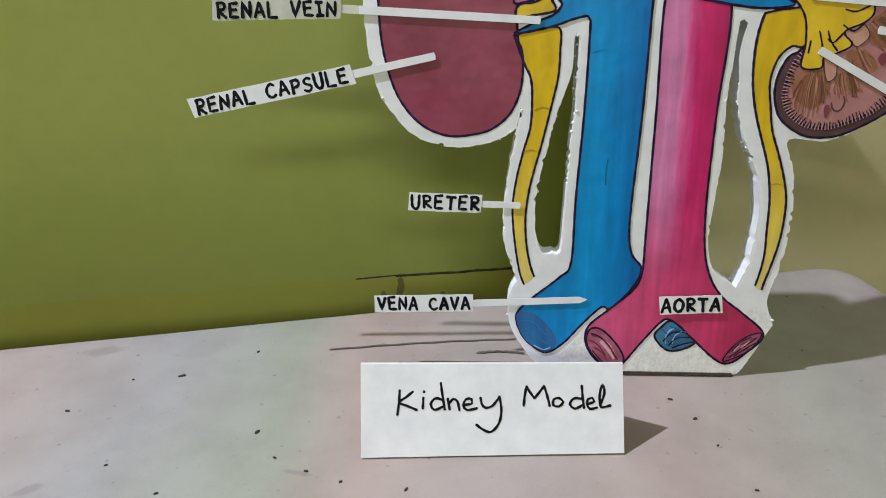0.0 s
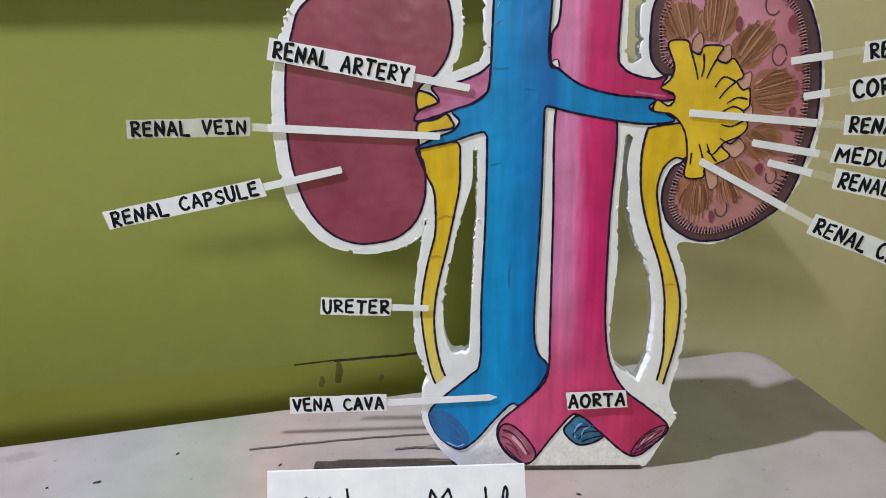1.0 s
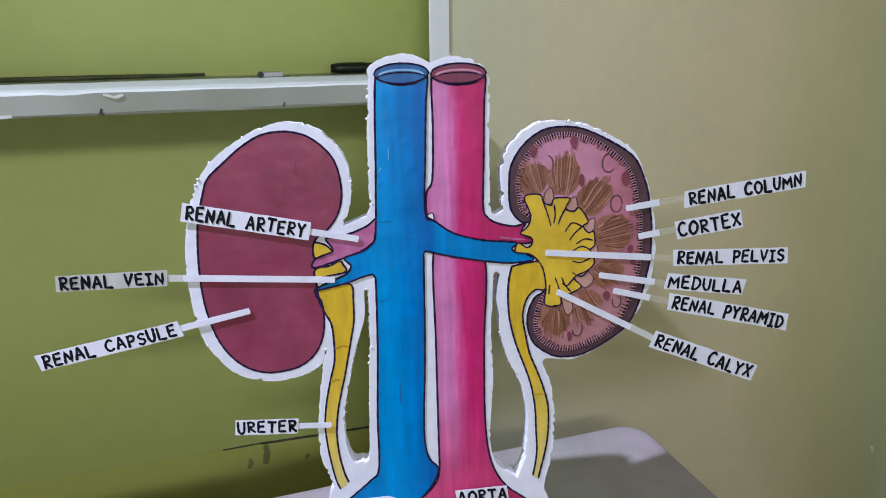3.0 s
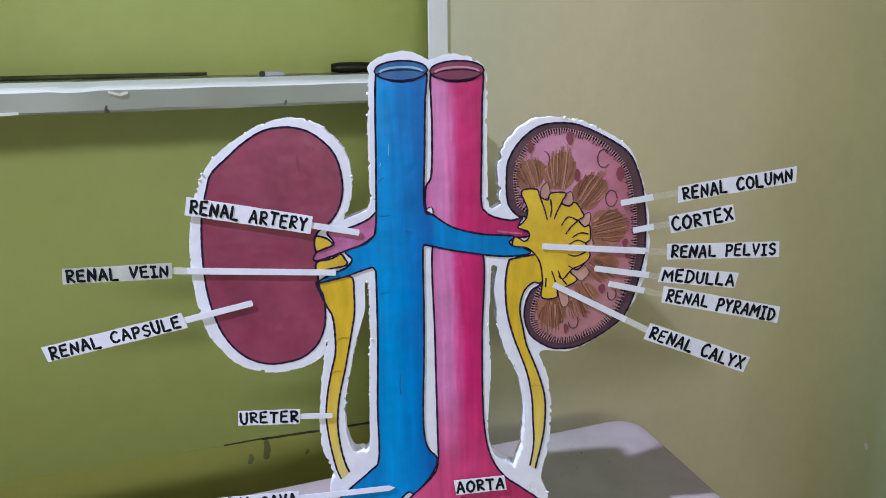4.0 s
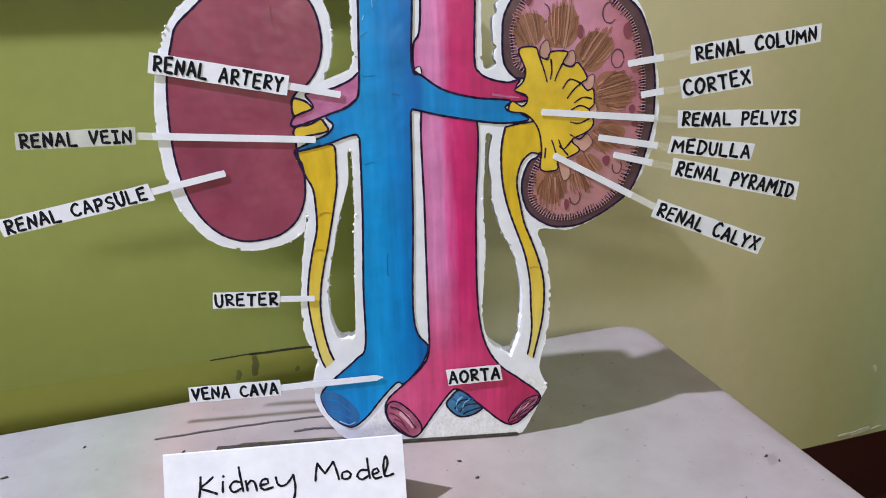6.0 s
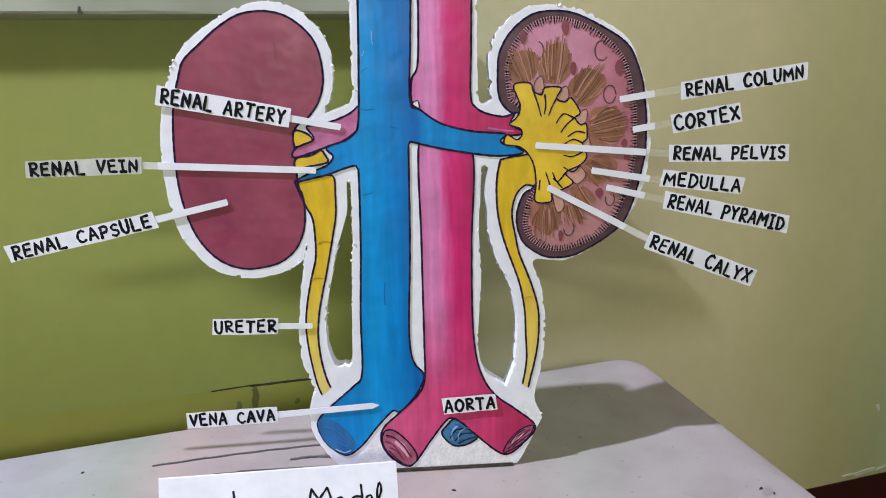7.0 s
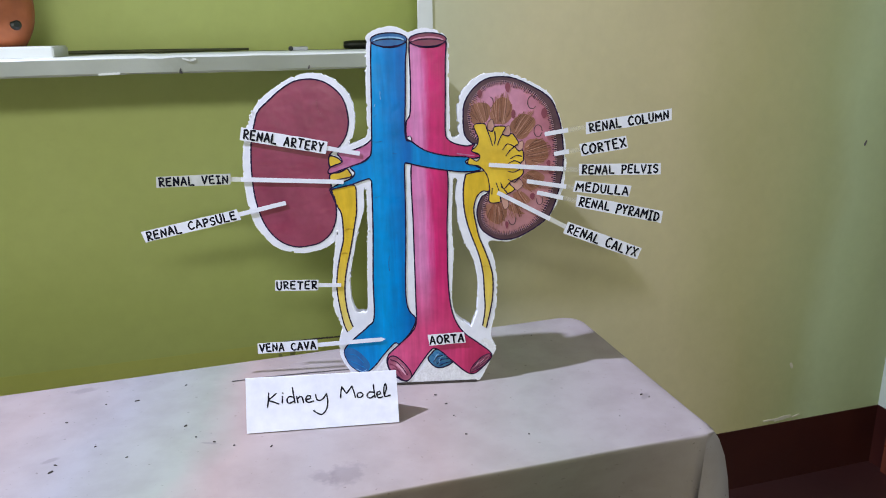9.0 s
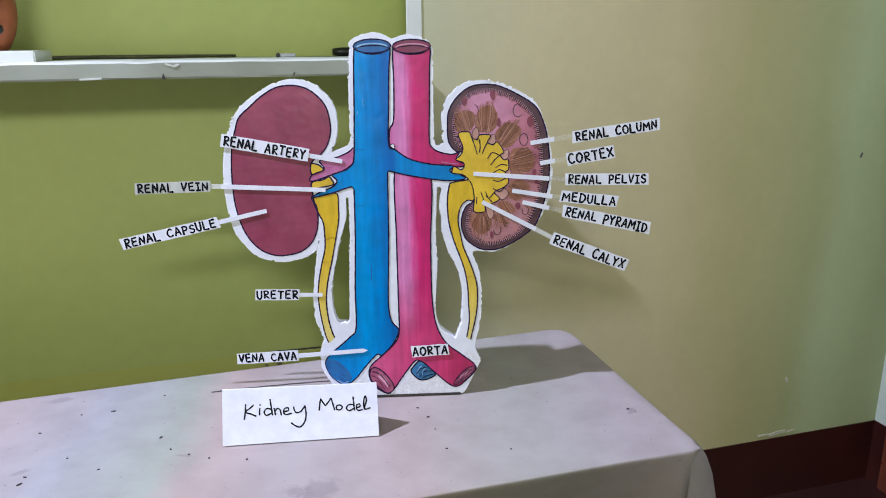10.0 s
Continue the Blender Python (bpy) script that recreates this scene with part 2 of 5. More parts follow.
# aorta: pale lilac on one side, crimson on the other, blended by the brush
AORTA, t_, b_ = material("pink_to_crimson_paint", (0.4, 0.02, 0.12), 0.5)
matt(b_, 0.36)
body, sep = across(t_, [(0.0, (0.55, 0.14, 0.36)), (0.14, (0.61, 0.21, 0.455)), (0.34, (0.61, 0.175, 0.42)), (0.46, (0.58, 0.06, 0.25)), (0.56, (0.54, 0.012, 0.15)), (0.85, (0.47, 0.010, 0.125)), (1.0, (0.38, 0.012, 0.10))], -0.062, 0.014, 0.030, (55, 55, 9))
foot, sep = across(t_, [(0.0, (0.55, 0.085, 0.215)), (0.5, (0.55, 0.045, 0.175)), (1.0, (0.42, 0.02, 0.10))], -0.12, 0.06, 0.03, (50, 50, 50))
low = node(t_, "ShaderNodeMapRange")
low.inputs["From Min"].default_value, low.inputs["From Max"].default_value = 0.12, 0.25
t_.links.new(sep.outputs[2], low.inputs["Value"])
body = mix(t_, low.outputs[0], foot, body)
body = mix(t_, 1.0, body, ramp(t_, noise_tex(t_, 1.0, 5, (110, 110, 8)), grey(0.84, 1.16)), "MULTIPLY")
t_.links.new(mix(t_, 1.0, body, ramp(t_, noise_tex(t_, 18, 5), grey(0.82, 1.18)), "MULTIPLY"), b_.inputs["Base Color"])
t_.links.new(ramp(t_, noise_tex(t_, 30, 3), grey(0.36, 0.54)), b_.inputs["Roughness"])
bump(t_, b_, noise_tex(t_, 20, 2), 0.32, 0.005)

# tablecloth: washed-out pastel cloth with a fine weave, smudges and a few dull stains
CLOTH, t_, b_ = material("pastel_cotton_cloth", (0.4, 0.37, 0.38), 0.85)
matt(b_, 0.2)
tint, sep = across(t_, [(0.07, (0.362, 0.304, 0.293)), (0.18, (0.323, 0.314, 0.323)), (0.285, (0.315, 0.330, 0.279)), (0.35, (0.383, 0.306, 0.279)), (0.46, (0.352, 0.312, 0.299)), (0.61, (0.382, 0.312, 0.288)), (0.75, (0.334, 0.322, 0.292)), (0.9, (0.359, 0.314, 0.315))], -0.9, 0.5, 0.18, (3, 3, 3))
soil = ramp(t_, noise_tex(t_, 11, 6), [(0.35, (0.9, 0.89, 0.88)), (0.6, (1.02, 1.02, 1.02))])
speck = ramp(t_, noise_tex(t_, 95, 2), [(0.69, (1, 1, 1)), (0.78, (0.66, 0.62, 0.62))])
cover = mix(t_, 1.0, mix(t_, 1.0, tint, soil, "MULTIPLY"), speck, "MULTIPLY")
for x, y, long, wide, turn in ((-0.751, 0.034, 0.03, 0.014, 12), (-0.196, -0.318, 0.042, 0.034, 50), (-0.228, -0.322, 0.03, 0.02, -25), (0.386, -0.096, 0.016, 0.009, 60), (-0.706, -0.232, 0.018, 0.008, 40), (-0.443, -0.198, 0.018, 0.004, -10)):
    spot_at = t_.nodes.new("ShaderNodeTexCoord")
    place = t_.nodes.new("ShaderNodeMapping")
    place.vector_type = "TEXTURE"
    place.inputs["Location"].default_value = (x, y, 0)
    place.inputs["Rotation"].default_value = (0, 0, radians(turn))
    place.inputs["Scale"].default_value = (long, wide, 0.05)
    t_.links.new(spot_at.outputs["Object"], place.inputs["Vector"])
    far = t_.nodes.new("ShaderNodeVectorMath")
    far.operation = "LENGTH"
    t_.links.new(place.outputs["Vector"], far.inputs[0])
    ragged = node(t_, "ShaderNodeMath")
    ragged.operation = "MULTIPLY_ADD"
    t_.links.new(noise_tex(t_, 60, 3), ragged.inputs[0])
    ragged.inputs[1].default_value = 1.5
    t_.links.new(far.outputs["Value"], ragged.inputs[2])
    shift = node(t_, "ShaderNodeMapRange")
    shift.inputs["From Min"].default_value, shift.inputs["From Max"].default_value = 1.25, 1.75
    shift.inputs["To Min"].default_value, shift.inputs["To Max"].default_value = 0.45, 0.0
    t_.links.new(ragged.outputs[0], shift.inputs["Value"])
    cover = mix(t_, shift.outputs[0], cover, (0.20, 0.172, 0.178))
t_.links.new(cover, b_.inputs["Base Color"])
bump(t_, b_, noise_tex(t_, 700, 2), 0.3, 0.001)

OLIVE_STAIN = brushed("olive_damp_stain", (0.27, 0.28, 0.10), (0.36, 0.385, 0.16), 0.7, (60, 60, 20))
CANE = brushed("dark_olive_cane", (0.06, 0.065, 0.03), (0.13, 0.135, 0.07), 0.6, (6, 60, 60))
WOOD = brushed("dark_wood", (0.035, 0.02, 0.012), (0.08, 0.045, 0.025), 0.55, (8, 60, 60))
CRUMB = brushed("dark_crumb", (0.03, 0.024, 0.02), (0.07, 0.055, 0.045), 0.8, (200, 200, 200))
# for chips, the crack, the nail hole and the drawn label shadows
MARK_AND_SHADOW = brushed("dark_grey_mark_and_shadow", (0.06, 0.055, 0.055), (0.14, 0.125, 0.125), 0.9, (40, 40, 40))
BLACK, t_, b_ = material("black_plastic", (0.014, 0.016, 0.013), 0.35)
TERRACOTTA = brushed("terracotta", (0.28, 0.075, 0.022), (0.38, 0.12, 0.04), 0.6, (12, 12, 12))
BEIGE = brushed("beige_glaze", (0.32, 0.25, 0.15), (0.42, 0.33, 0.21), 0.4, (12, 12, 12))
PLASTER = brushed("bare_plaster", (0.5, 0.46, 0.34), (0.66, 0.62, 0.5), 0.9, (60, 60, 60))
CLIP_GREY = brushed("grey_plastic", (0.3, 0.31, 0.28), (0.4, 0.41, 0.38), 0.5, (60, 60, 60))

# ---- building helpers ----


def part(name, bm, mat, parent=None, label="", smooth=False):
    me = bpy.data.meshes.new(name)
    bmesh.ops.recalc_face_normals(bm, faces=bm.faces)
    bm.to_mesh(me)
    bm.free()
    me.materials.append(mat)
    if smooth:
        for p in me.polygons:
            p.use_smooth = True
    ob = new(name, me)
    if parent:
        ob.parent = parent
    if label:
        tagged(ob, label)
    return ob


def base(name, place=(0, 0, 0)):
    ob = new(name)
    ob.location = place
    return ob


def box(bm, lo, hi, m=Matrix(), bevel=0.0):
    made = bmesh.ops.create_cube(bm, size=1.0, matrix=m @ Matrix.Translation([(a + b) / 2 for a, b in zip(lo, hi)]) @ Matrix.Diagonal((*[b - a for a, b in zip(lo, hi)], 1)))
    if bevel:
        edges = {e for v in made["verts"] for e in v.link_edges}
        bmesh.ops.bevel(bm, geom=list(edges), offset=bevel, segments=2, affect="EDGES")
    return bm


def spline(pts, closed=True, step=0.004):
    """A smooth line through a few control points."""
    p = [Vector(q) for q in pts]
    n, out = len(p), []
    for i in range(n if closed else n - 1):
        if closed:
            a, b, c, d = p[i - 1], p[i], p[(i + 1) % n], p[(i + 2) % n]
        else:
            a, b, c, d = p[max(i - 1, 0)], p[i], p[i + 1], p[min(i + 2, n - 1)]
        k = max(1, min(14, int((c - b).length / step)))
        for j in range(k):
            s = j / k
            out.append(0.5 * (2 * b + (c - a) * s + (2 * a - 5 * b + 4 * c - d) * s * s + (3 * b - a - 3 * c + d) * s ** 3))
    if not closed:
        out.append(p[-1])
    return out


def rough(loop, amount, seed):
    """The crumbly cut edge of foam: small offsets along the outline's normal."""
    rng, out, n = random.Random(seed), [], len(loop)
    for i, p in enumerate(loop):
        d = loop[(i + 1) % n] - loop[i - 1]
        nrm = Vector((d.y, -d.x)).normalized() if d.length > 1e-6 else Vector((0, 0))
        k = 0.7 * noise.noise((i * 0.31, seed, 0)) + rng.uniform(-0.18, 0.18) + (rng.uniform(0.8, 2.8) if rng.random() < 0.07 else 0)
        out.append(p + nrm * k * amount)
    return out


def slab(bm, loops, front, back):
    """A sheet cut to shape (first loop, the others holes) that stands in the plane of the board."""
    from_loops = [[Vector((q.x, q.y, 0)) for q in lp] for lp in loops]
    tris = geometry_fill(from_loops)
    flat = [q for lp in loops for q in lp]
    f = [bm.verts.new((q.x, front, q.y)) for q in flat]
    r = [bm.verts.new((q.x, back, q.y)) for q in flat]
    for a, b, c in tris:
        for vs in ((f[a], f[b], f[c]), (r[c], r[b], r[a])):
            if len(set(vs)) == 3:
                try:
                    bm.faces.new(vs)
                except ValueError:
                    pass
    at = 0
    for lp in loops:
        n = len(lp)
        for i in range(n):
            a, b = at + i, at + (i + 1) % n
            try:
                side = bm.faces.new((f[a], f[b], r[b], r[a]))
                side.smooth = True
                for e in side.edges:
                    e.smooth = e.verts[0].co.y != e.verts[1].co.y
            except ValueError:
                pass
        at += n
    return bm


def geometry_fill(loops):
    from mathutils import geometry
    return geometry.tessellate_polygon(loops)


def ribbon(bm, line, width, front, back, closed=False, taper=0.0, m=Matrix()):
    """A brush or pen stroke along a line, with soft ends."""
    n = len(line)
    if n < 2:
        return bm
    if not closed:
        a = (line[0] - line[1]).normalized() * width * 0.35
        b = (line[-1] - line[-2]).normalized() * width * 0.35
        line = [line[0] + a, *line, line[-1] + b]
        n += 2
    rows = []
    for i, p in enumerate(line):
        q0 = line[i - 1] if closed or i else p
        q1 = line[(i + 1) % n] if closed or i < n - 1 else p
        d = q1 - q0
        nrm = Vector((-d.y, d.x)).normalized() if d.length > 1e-7 else Vector((0, 1))
        w = width * (0.5 + 0.07 * math.sin(i * 1.7 + n))
        if not closed:
            if i in (0, n - 1):
                w *= 0.45
            w *= 1 - taper * i / n
        rows.append([bm.verts.new(m @ Vector(v)) for v in ((p.x + nrm.x * w, front, p.y + nrm.y * w), (p.x - nrm.x * w, front, p.y - nrm.y * w), (p.x + nrm.x * w, back, p.y + nrm.y * w), (p.x - nrm.x * w, back, p.y - nrm.y * w))])
    for i in range(n if closed else n - 1):
        a, b = rows[i], rows[(i + 1) % n]
        for vs in ((a[0], b[0], b[1], a[1]), (a[0], a[2], b[2], b[0]), (a[1], b[1], b[3], a[3])):
            bm.faces.new(vs)
    if not closed:
        for a in (rows[0], rows[-1]):
            bm.faces.new((a[0], a[1], a[3], a[2]))
    return bm


# strokes of the capital letters, in a box one high
GLYPHS = {
    "A": "0,0 .3,1 .36,1 .66,0|.12,.36 .56,.36", "C": ".6,.86 .42,1 .12,.82 0,.45 .14,.1 .4,0 .64,.14",
    "D": ".06,0 .06,1|.0,.98 .36,.96 .64,.66 .6,.3 .34,.02 0,0", "E": ".56,1 .04,.97 .02,.02 .6,0|.04,.52 .48,.54",
    "I": ".22,0 .22,1|.02,1 .44,1|.0,0 .46,0", "L": ".04,1 .02,.02 .6,0", "M": "0,0 .1,1 .42,.35 .74,1 .84,0",
    "N": "0,0 .06,1 .58,0 .64,1", "O": ".34,1 .06,.78 .02,.3 .3,0 .6,.2 .66,.68 .34,1",
    "P": ".06,0 .06,1|.0,.96 .4,1 .58,.76 .42,.5 .06,.46", "R": ".06,0 .06,1|.0,.96 .4,1 .56,.78 .42,.54 .08,.5 .6,0",
    "S": ".56,.88 .34,1 .08,.82 .16,.58 .48,.44 .56,.2 .3,0 .02,.14", "T": "0,1 .66,.98|.34,.98 .32,0",
    "U": ".02,1 .04,.3 .26,0 .52,.16 .58,1", "V": "0,1 .3,0 .62,1", "X": "0,1 .6,0|.6,1 .02,0", "Y": "0,1 .3,.5 .62,1|.3,.5 .24,0",
}


def strokes(text):
    return [[Vector([float(v) for v in q.split(",")]) for q in s.split()] for s in text.split("|")]


def write(bm, text, length, height, pen, front, m, seed):
    """Hand lettering in marker capitals, spread over a length, centred on the origin."""
    rng = random.Random(seed)
    wide = [0.5 if c == " " else max(q.x for s in strokes(GLYPHS[c]) for q in s) for c in text]
    gap = 0.3
    unit = length / (sum(wide) + gap * (len(text) - 1))
    x, lift = -length / 2, 0
    for c, w in zip(text, wide):
        if c != " ":
            turn, drop, grow = rng.uniform(-0.07, 0.07), rng.uniform(-0.06, 0.06) * height, rng.uniform(0.92, 1.08)
            for s in strokes(GLYPHS[c]):
                lift += 1
                pts = [Vector((x + q.x * unit + turn * (q.y - 0.5) * height, (q.y - 0.5) * height * grow + drop)) for q in s]
                curved = c in "CDOPRSU" and len(pts) > 3
                line = spline(pts, False, height * 0.12) if curved else spline([a.lerp(b, k) for a, b in zip(pts, pts[1:]) for k in (0, 0.33, 0.66)] + [pts[-1]], False, height)
                ribbon(bm, line, pen * rng.uniform(0.88, 1.12), front - 0.00003 * (lift % 9), front + 0.0005, m=m)
        x += (w + gap) * unit


# ---- the room ----
TURN_ROOM = 12.5
ROOM = pose(0, 0, 0, 0, 0, TURN_ROOM)
FLOOR_Z, CEIL_Z, SKIRT_Z = -0.83, 2.78, -0.603
V_WALL, V_NICHE, U_JAMB, U_CORNER, U_FAR, V_BACK = 0.520, 0.700, 0.088, 1.757, -3.1, -3.6


def structure(name, lo, hi, mat, label, category, bevel=0.0, parent=None):
    ob = part(name, box(bmesh.new(), lo, hi, ROOM, bevel), mat, parent)
    return tagged(ob, label, category, kind="structure")


structure("floor", (U_FAR - 0.3, V_BACK - 0.3, FLOOR_Z - 0.1), (U_CORNER + 0.3, V_NICHE + 0.3, FLOOR_Z), FLOOR, "dark polished red oxide floor of the room", "floor")
structure("ceiling", (U_FAR - 0.3, V_BACK - 0.3, CEIL_Z), (U_CORNER + 0.3, V_NICHE + 0.3, CEIL_Z + 0.12), CEILING, "unseen room ceiling, kept dark to limit bounced light", "ceiling")
structure("wall_niche", (U_FAR, V_NICHE, FLOOR_Z), (U_JAMB + 0.082, V_NICHE + 0.2, CEIL_Z), WALL, "olive green painted wall at the back of the alcove", "wall")
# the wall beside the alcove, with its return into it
structure("wall_north", (U_JAMB, V_WALL, SKIRT_Z), (U_CORNER, V_NICHE + 0.2, CEIL_Z), WALL_TAN, "tan to olive wall beside the alcove, shade in its colour", "wall")
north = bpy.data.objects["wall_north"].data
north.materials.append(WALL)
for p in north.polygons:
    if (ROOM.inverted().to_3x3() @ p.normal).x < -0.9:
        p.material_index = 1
# the return is splayed: it opens towards the back of the alcove
for v in north.vertices:
    at = ROOM.inverted() @ v.co
    if at.x < U_JAMB + 0.01 and at.y > V_NICHE:
        v.co = ROOM @ Vector((U_JAMB + 0.17, at.y, at.z))
structure("wall_east", (U_CORNER, V_BACK, SKIRT_Z), (U_CORNER + 0.2, V_NICHE + 0.2, CEIL_Z), WALL_PALE, "pale green side wall with maroon base", "wall")
structure("wall_south", (U_FAR, V_BACK - 0.2, FLOOR_Z), (U_CORNER, V_BACK, CEIL_Z), WALL_FAR, "unseen olive wall across the room, coloured for bounced light", "wall")
structure("wall_west", (U_FAR - 0.2, V_BACK, FLOOR_Z), (U_FAR, V_NICHE + 0.2, CEIL_Z), WALL_FAR, "unseen olive wall at the far side, coloured for bounced light", "wall")
structure("baseboard_north", (U_JAMB, V_WALL - 0.003, FLOOR_Z), (U_CORNER - 0.003, V_NICHE + 0.2, SKIRT_Z), MAROON, "glossy dark maroon painted dado along the wall foot", "baseboard")
structure("baseboard_east", (U_CORNER - 0.003, V_BACK, FLOOR_Z), (U_CORNER + 0.2, V_NICHE + 0.2, SKIRT_Z), MAROON, "glossy dark maroon painted dado on the side wall", "baseboard")
structure("trim_door", (U_CORNER - 0.022, 0.36, FLOOR_Z), (U_CORNER - 0.0032, 0.451, 1.25), DOOR_BROWN, "reddish brown painted wooden door post at the room corner", "door post", 0.003)
structure("trim_jamb", (U_JAMB - 0.003, V_WALL - 0.0022, SKIRT_Z), (U_JAMB + 0.036, V_WALL, CEIL_Z), TRIM, "white enamel strip on the corner of the alcove", "trim", 0.0008)

# added out of view to keep the upper lamp off the alcove wall
structure("wall_unseen_lintel", (U_FAR, V_WALL, 0.89), (U_JAMB - 0.003, V_NICHE, CEIL_Z), WALL_TAN, "unseen wall added above the alcove to block lamp light", "wall")

SHELF = 0.660
# built-in shelf across the alcove, edges uneven under many coats
bm = bmesh.new()
n = 140
rows = []
profile = ((0.329, 0.0), (0.060, 0.0), (0.003, -0.001), (0.0, -0.004), (0.0005, -0.033), (0.003, -0.037), (0.329, -0.0375))
for i in range(n + 1):
    u = U_FAR + (U_JAMB - 0.005 - U_FAR) * i / n
    row = []
    for k, (dv, dz) in enumerate(profile):
        j = 0 if k in (0, 6) else 1
        v = 0.370 + dv + j * 0.0018 * noise.noise((u * 9, k * 3.1, 0))
        z = SHELF - 0.006 * max(0.0, -u - 0.4) ** 1.5 + dz + j * 0.0016 * noise.noise((u * 14, k * 2.3, 5)) - (0.006 * max(0.0, 1 - abs(u + 0.52) * 60) if k in (1, 2, 3) else 0)
        row.append(bm.verts.new(ROOM @ Vector((u, v, z))))
    rows.append(row)
for a, b in zip(rows, rows[1:]):
    for k in range(len(profile)):
        bm.faces.new((a[k], b[k], b[(k + 1) % 7], a[(k + 1) % 7]))
bm.faces.new(rows[0])
bm.faces.new(rows[-1][::-1])
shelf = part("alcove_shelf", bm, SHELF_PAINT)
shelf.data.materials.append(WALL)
shelf.data.materials.append(SHELF_LIT_EDGE)
# the front strip of the top takes the tone of lit enamel
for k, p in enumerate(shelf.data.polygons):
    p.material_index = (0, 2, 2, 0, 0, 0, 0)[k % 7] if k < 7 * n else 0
tagged(shelf, "white painted shelf with chipped edge built into the alcove", "shelf", kind="structure")

for marks, mat, name, label in (
    ((((-0.479, 0.6235), (-0.477, 0.6320), 0.0035), ((-0.475, 0.6230), (-0.477, 0.6275), 0.003), ((-0.207, 0.6260), (-0.205, 0.6315), 0.0035)), MARK_AND_SHADOW, "shelf_chip", "dark chip in the white paint of the shelf edge"),
    ((((-0.471, 0.6535), (-0.456, 0.6485), 0.0035), ((-0.456, 0.6485), (-0.445, 0.6520), 0.004), ((-0.599, 0.626), (-0.639, 0.6245), 0.004)), TRIM, "shelf_flake", "curled white paint flake on the shelf edge")):
    bm = bmesh.new()
    for a, b, w in marks:
        ribbon(bm, [Vector(a), (Vector(a) + Vector(b)) / 2, Vector(b)], w, 0.3693, 0.374, m=ROOM)
    tagged(part(name, bm, mat), label, "paint damage", kind="structure")

# slightly proud band, a little yellower than the wall above
structure("trim_dado", (U_FAR, V_NICHE - 0.002, FLOOR_Z), (U_JAMB + 0.072, V_NICHE, -0.160), WALL_LOW, "yellower olive band along the foot of the alcove wall", "trim", 0.0008)

# crack along the niche wall, and plaster showing where the paint has come off
bm = bmesh.new()
crack = [Vector((u, -0.1600 - 0.012 * (u + 0.25) + 0.0025 * noise.noise((u * 17, 2, 0)))) for u in np.linspace(-0.275, 0.085, 40)]
ribbon(bm, crack, 0.0042, V_NICHE - 0.0032, V_NICHE + 0.001, m=ROOM)
ribbon(bm, [Vector((u, -0.158 + 0.02 * (u + 0.275))) for u in np.linspace(-0.36, -0.275, 6)], 0.0022, V_NICHE - 0.0030, V_NICHE + 0.001, m=ROOM)
tagged(part("wall_crack", bm, MARK_AND_SHADOW), "dark crack in the olive wall paint above the table", "crack", kind="structure")

bm = bmesh.new()
for u0, z0, long, w in ((-0.267, -0.168, 0.040, 0.013), (-0.304, -0.196, 0.018, 0.010), (-0.175, -0.207, 0.008, 0.008)):
    ribbon(bm, [Vector((u0 + 0.002 * math.sin(k), z0 - long * k / 5)) for k in range(6)], w, V_NICHE - 0.0030, V_NICHE - 0.001, m=ROOM, taper=-0.25)
tagged(part("wall_stain", bm, OLIVE_STAIN), "dark olive damp drips below the wall crack", "stain", kind="structure")

bm = bmesh.new()
for u0, du, w in ((1.315, 0.060, 0.012), (1.27, 0.040, 0.006), (1.385, 0.03, 0.005)):
    ribbon(bm, [Vector((u0 + du * k / 5, SKIRT_Z + 0.014 + 0.0014 * math.sin(k * 0.63 + u0 * 90) + 0.0007 * k)) for k in range(6)], w, V_WALL - 0.0015, V_WALL + 0.001, m=ROOM)
ribbon(bm, [Vector((1.352, -0.384)), Vector((1.355, -0.391)), Vector((1.359, -0.400))], 0.009, V_WALL - 0.0012, V_WALL + 0.001, m=ROOM)
mark = bmesh.new()
ribbon(mark, [Vector((1.528, 0.340)), Vector((1.530, 0.346)), Vector((1.533, 0.352))], 0.0065, V_WALL - 0.0012, V_WALL + 0.001, m=ROOM)
tagged(part("nail_hole", mark, MARK_AND_SHADOW), "small dark nail hole in the painted wall", "hole", kind="structure")
tagged(part("flaked_plaster", bm, PLASTER), "pale plaster showing where the paint has flaked off", "plaster", kind="structure")

# ---- the table and its cloth ----
U0, U1B, U1F, V0, V1 = -1.45, 0.417, 0.402, -0.335, 0.246


def corner_u(v):
    return U1F + (U1B - U1F) * (v - V0) / (V1 - V0)


table = base("table", ROOM @ Vector((-0.5, 0, FLOOR_Z)))
inv = Matrix.Translation(-table.location)
part("tabletop", box(bmesh.new(), (U0 + 0.02, V0 + 0.03, -0.028), (U1F - 0.05, V1 - 0.05, -0.005), inv @ ROOM, 0.003), WOOD, table)
for u in (U0 + 0.08, U1F - 0.16):
    for v in (V0 + 0.33, V1 - 0.07):
        part("leg", box(bmesh.new(), (u - 0.025, v - 0.025, FLOOR_Z), (u + 0.025, v + 0.025, -0.028), inv @ ROOM, 0.003), WOOD, table)
tagged(table, "wooden table hidden under a pastel tablecloth", "table")


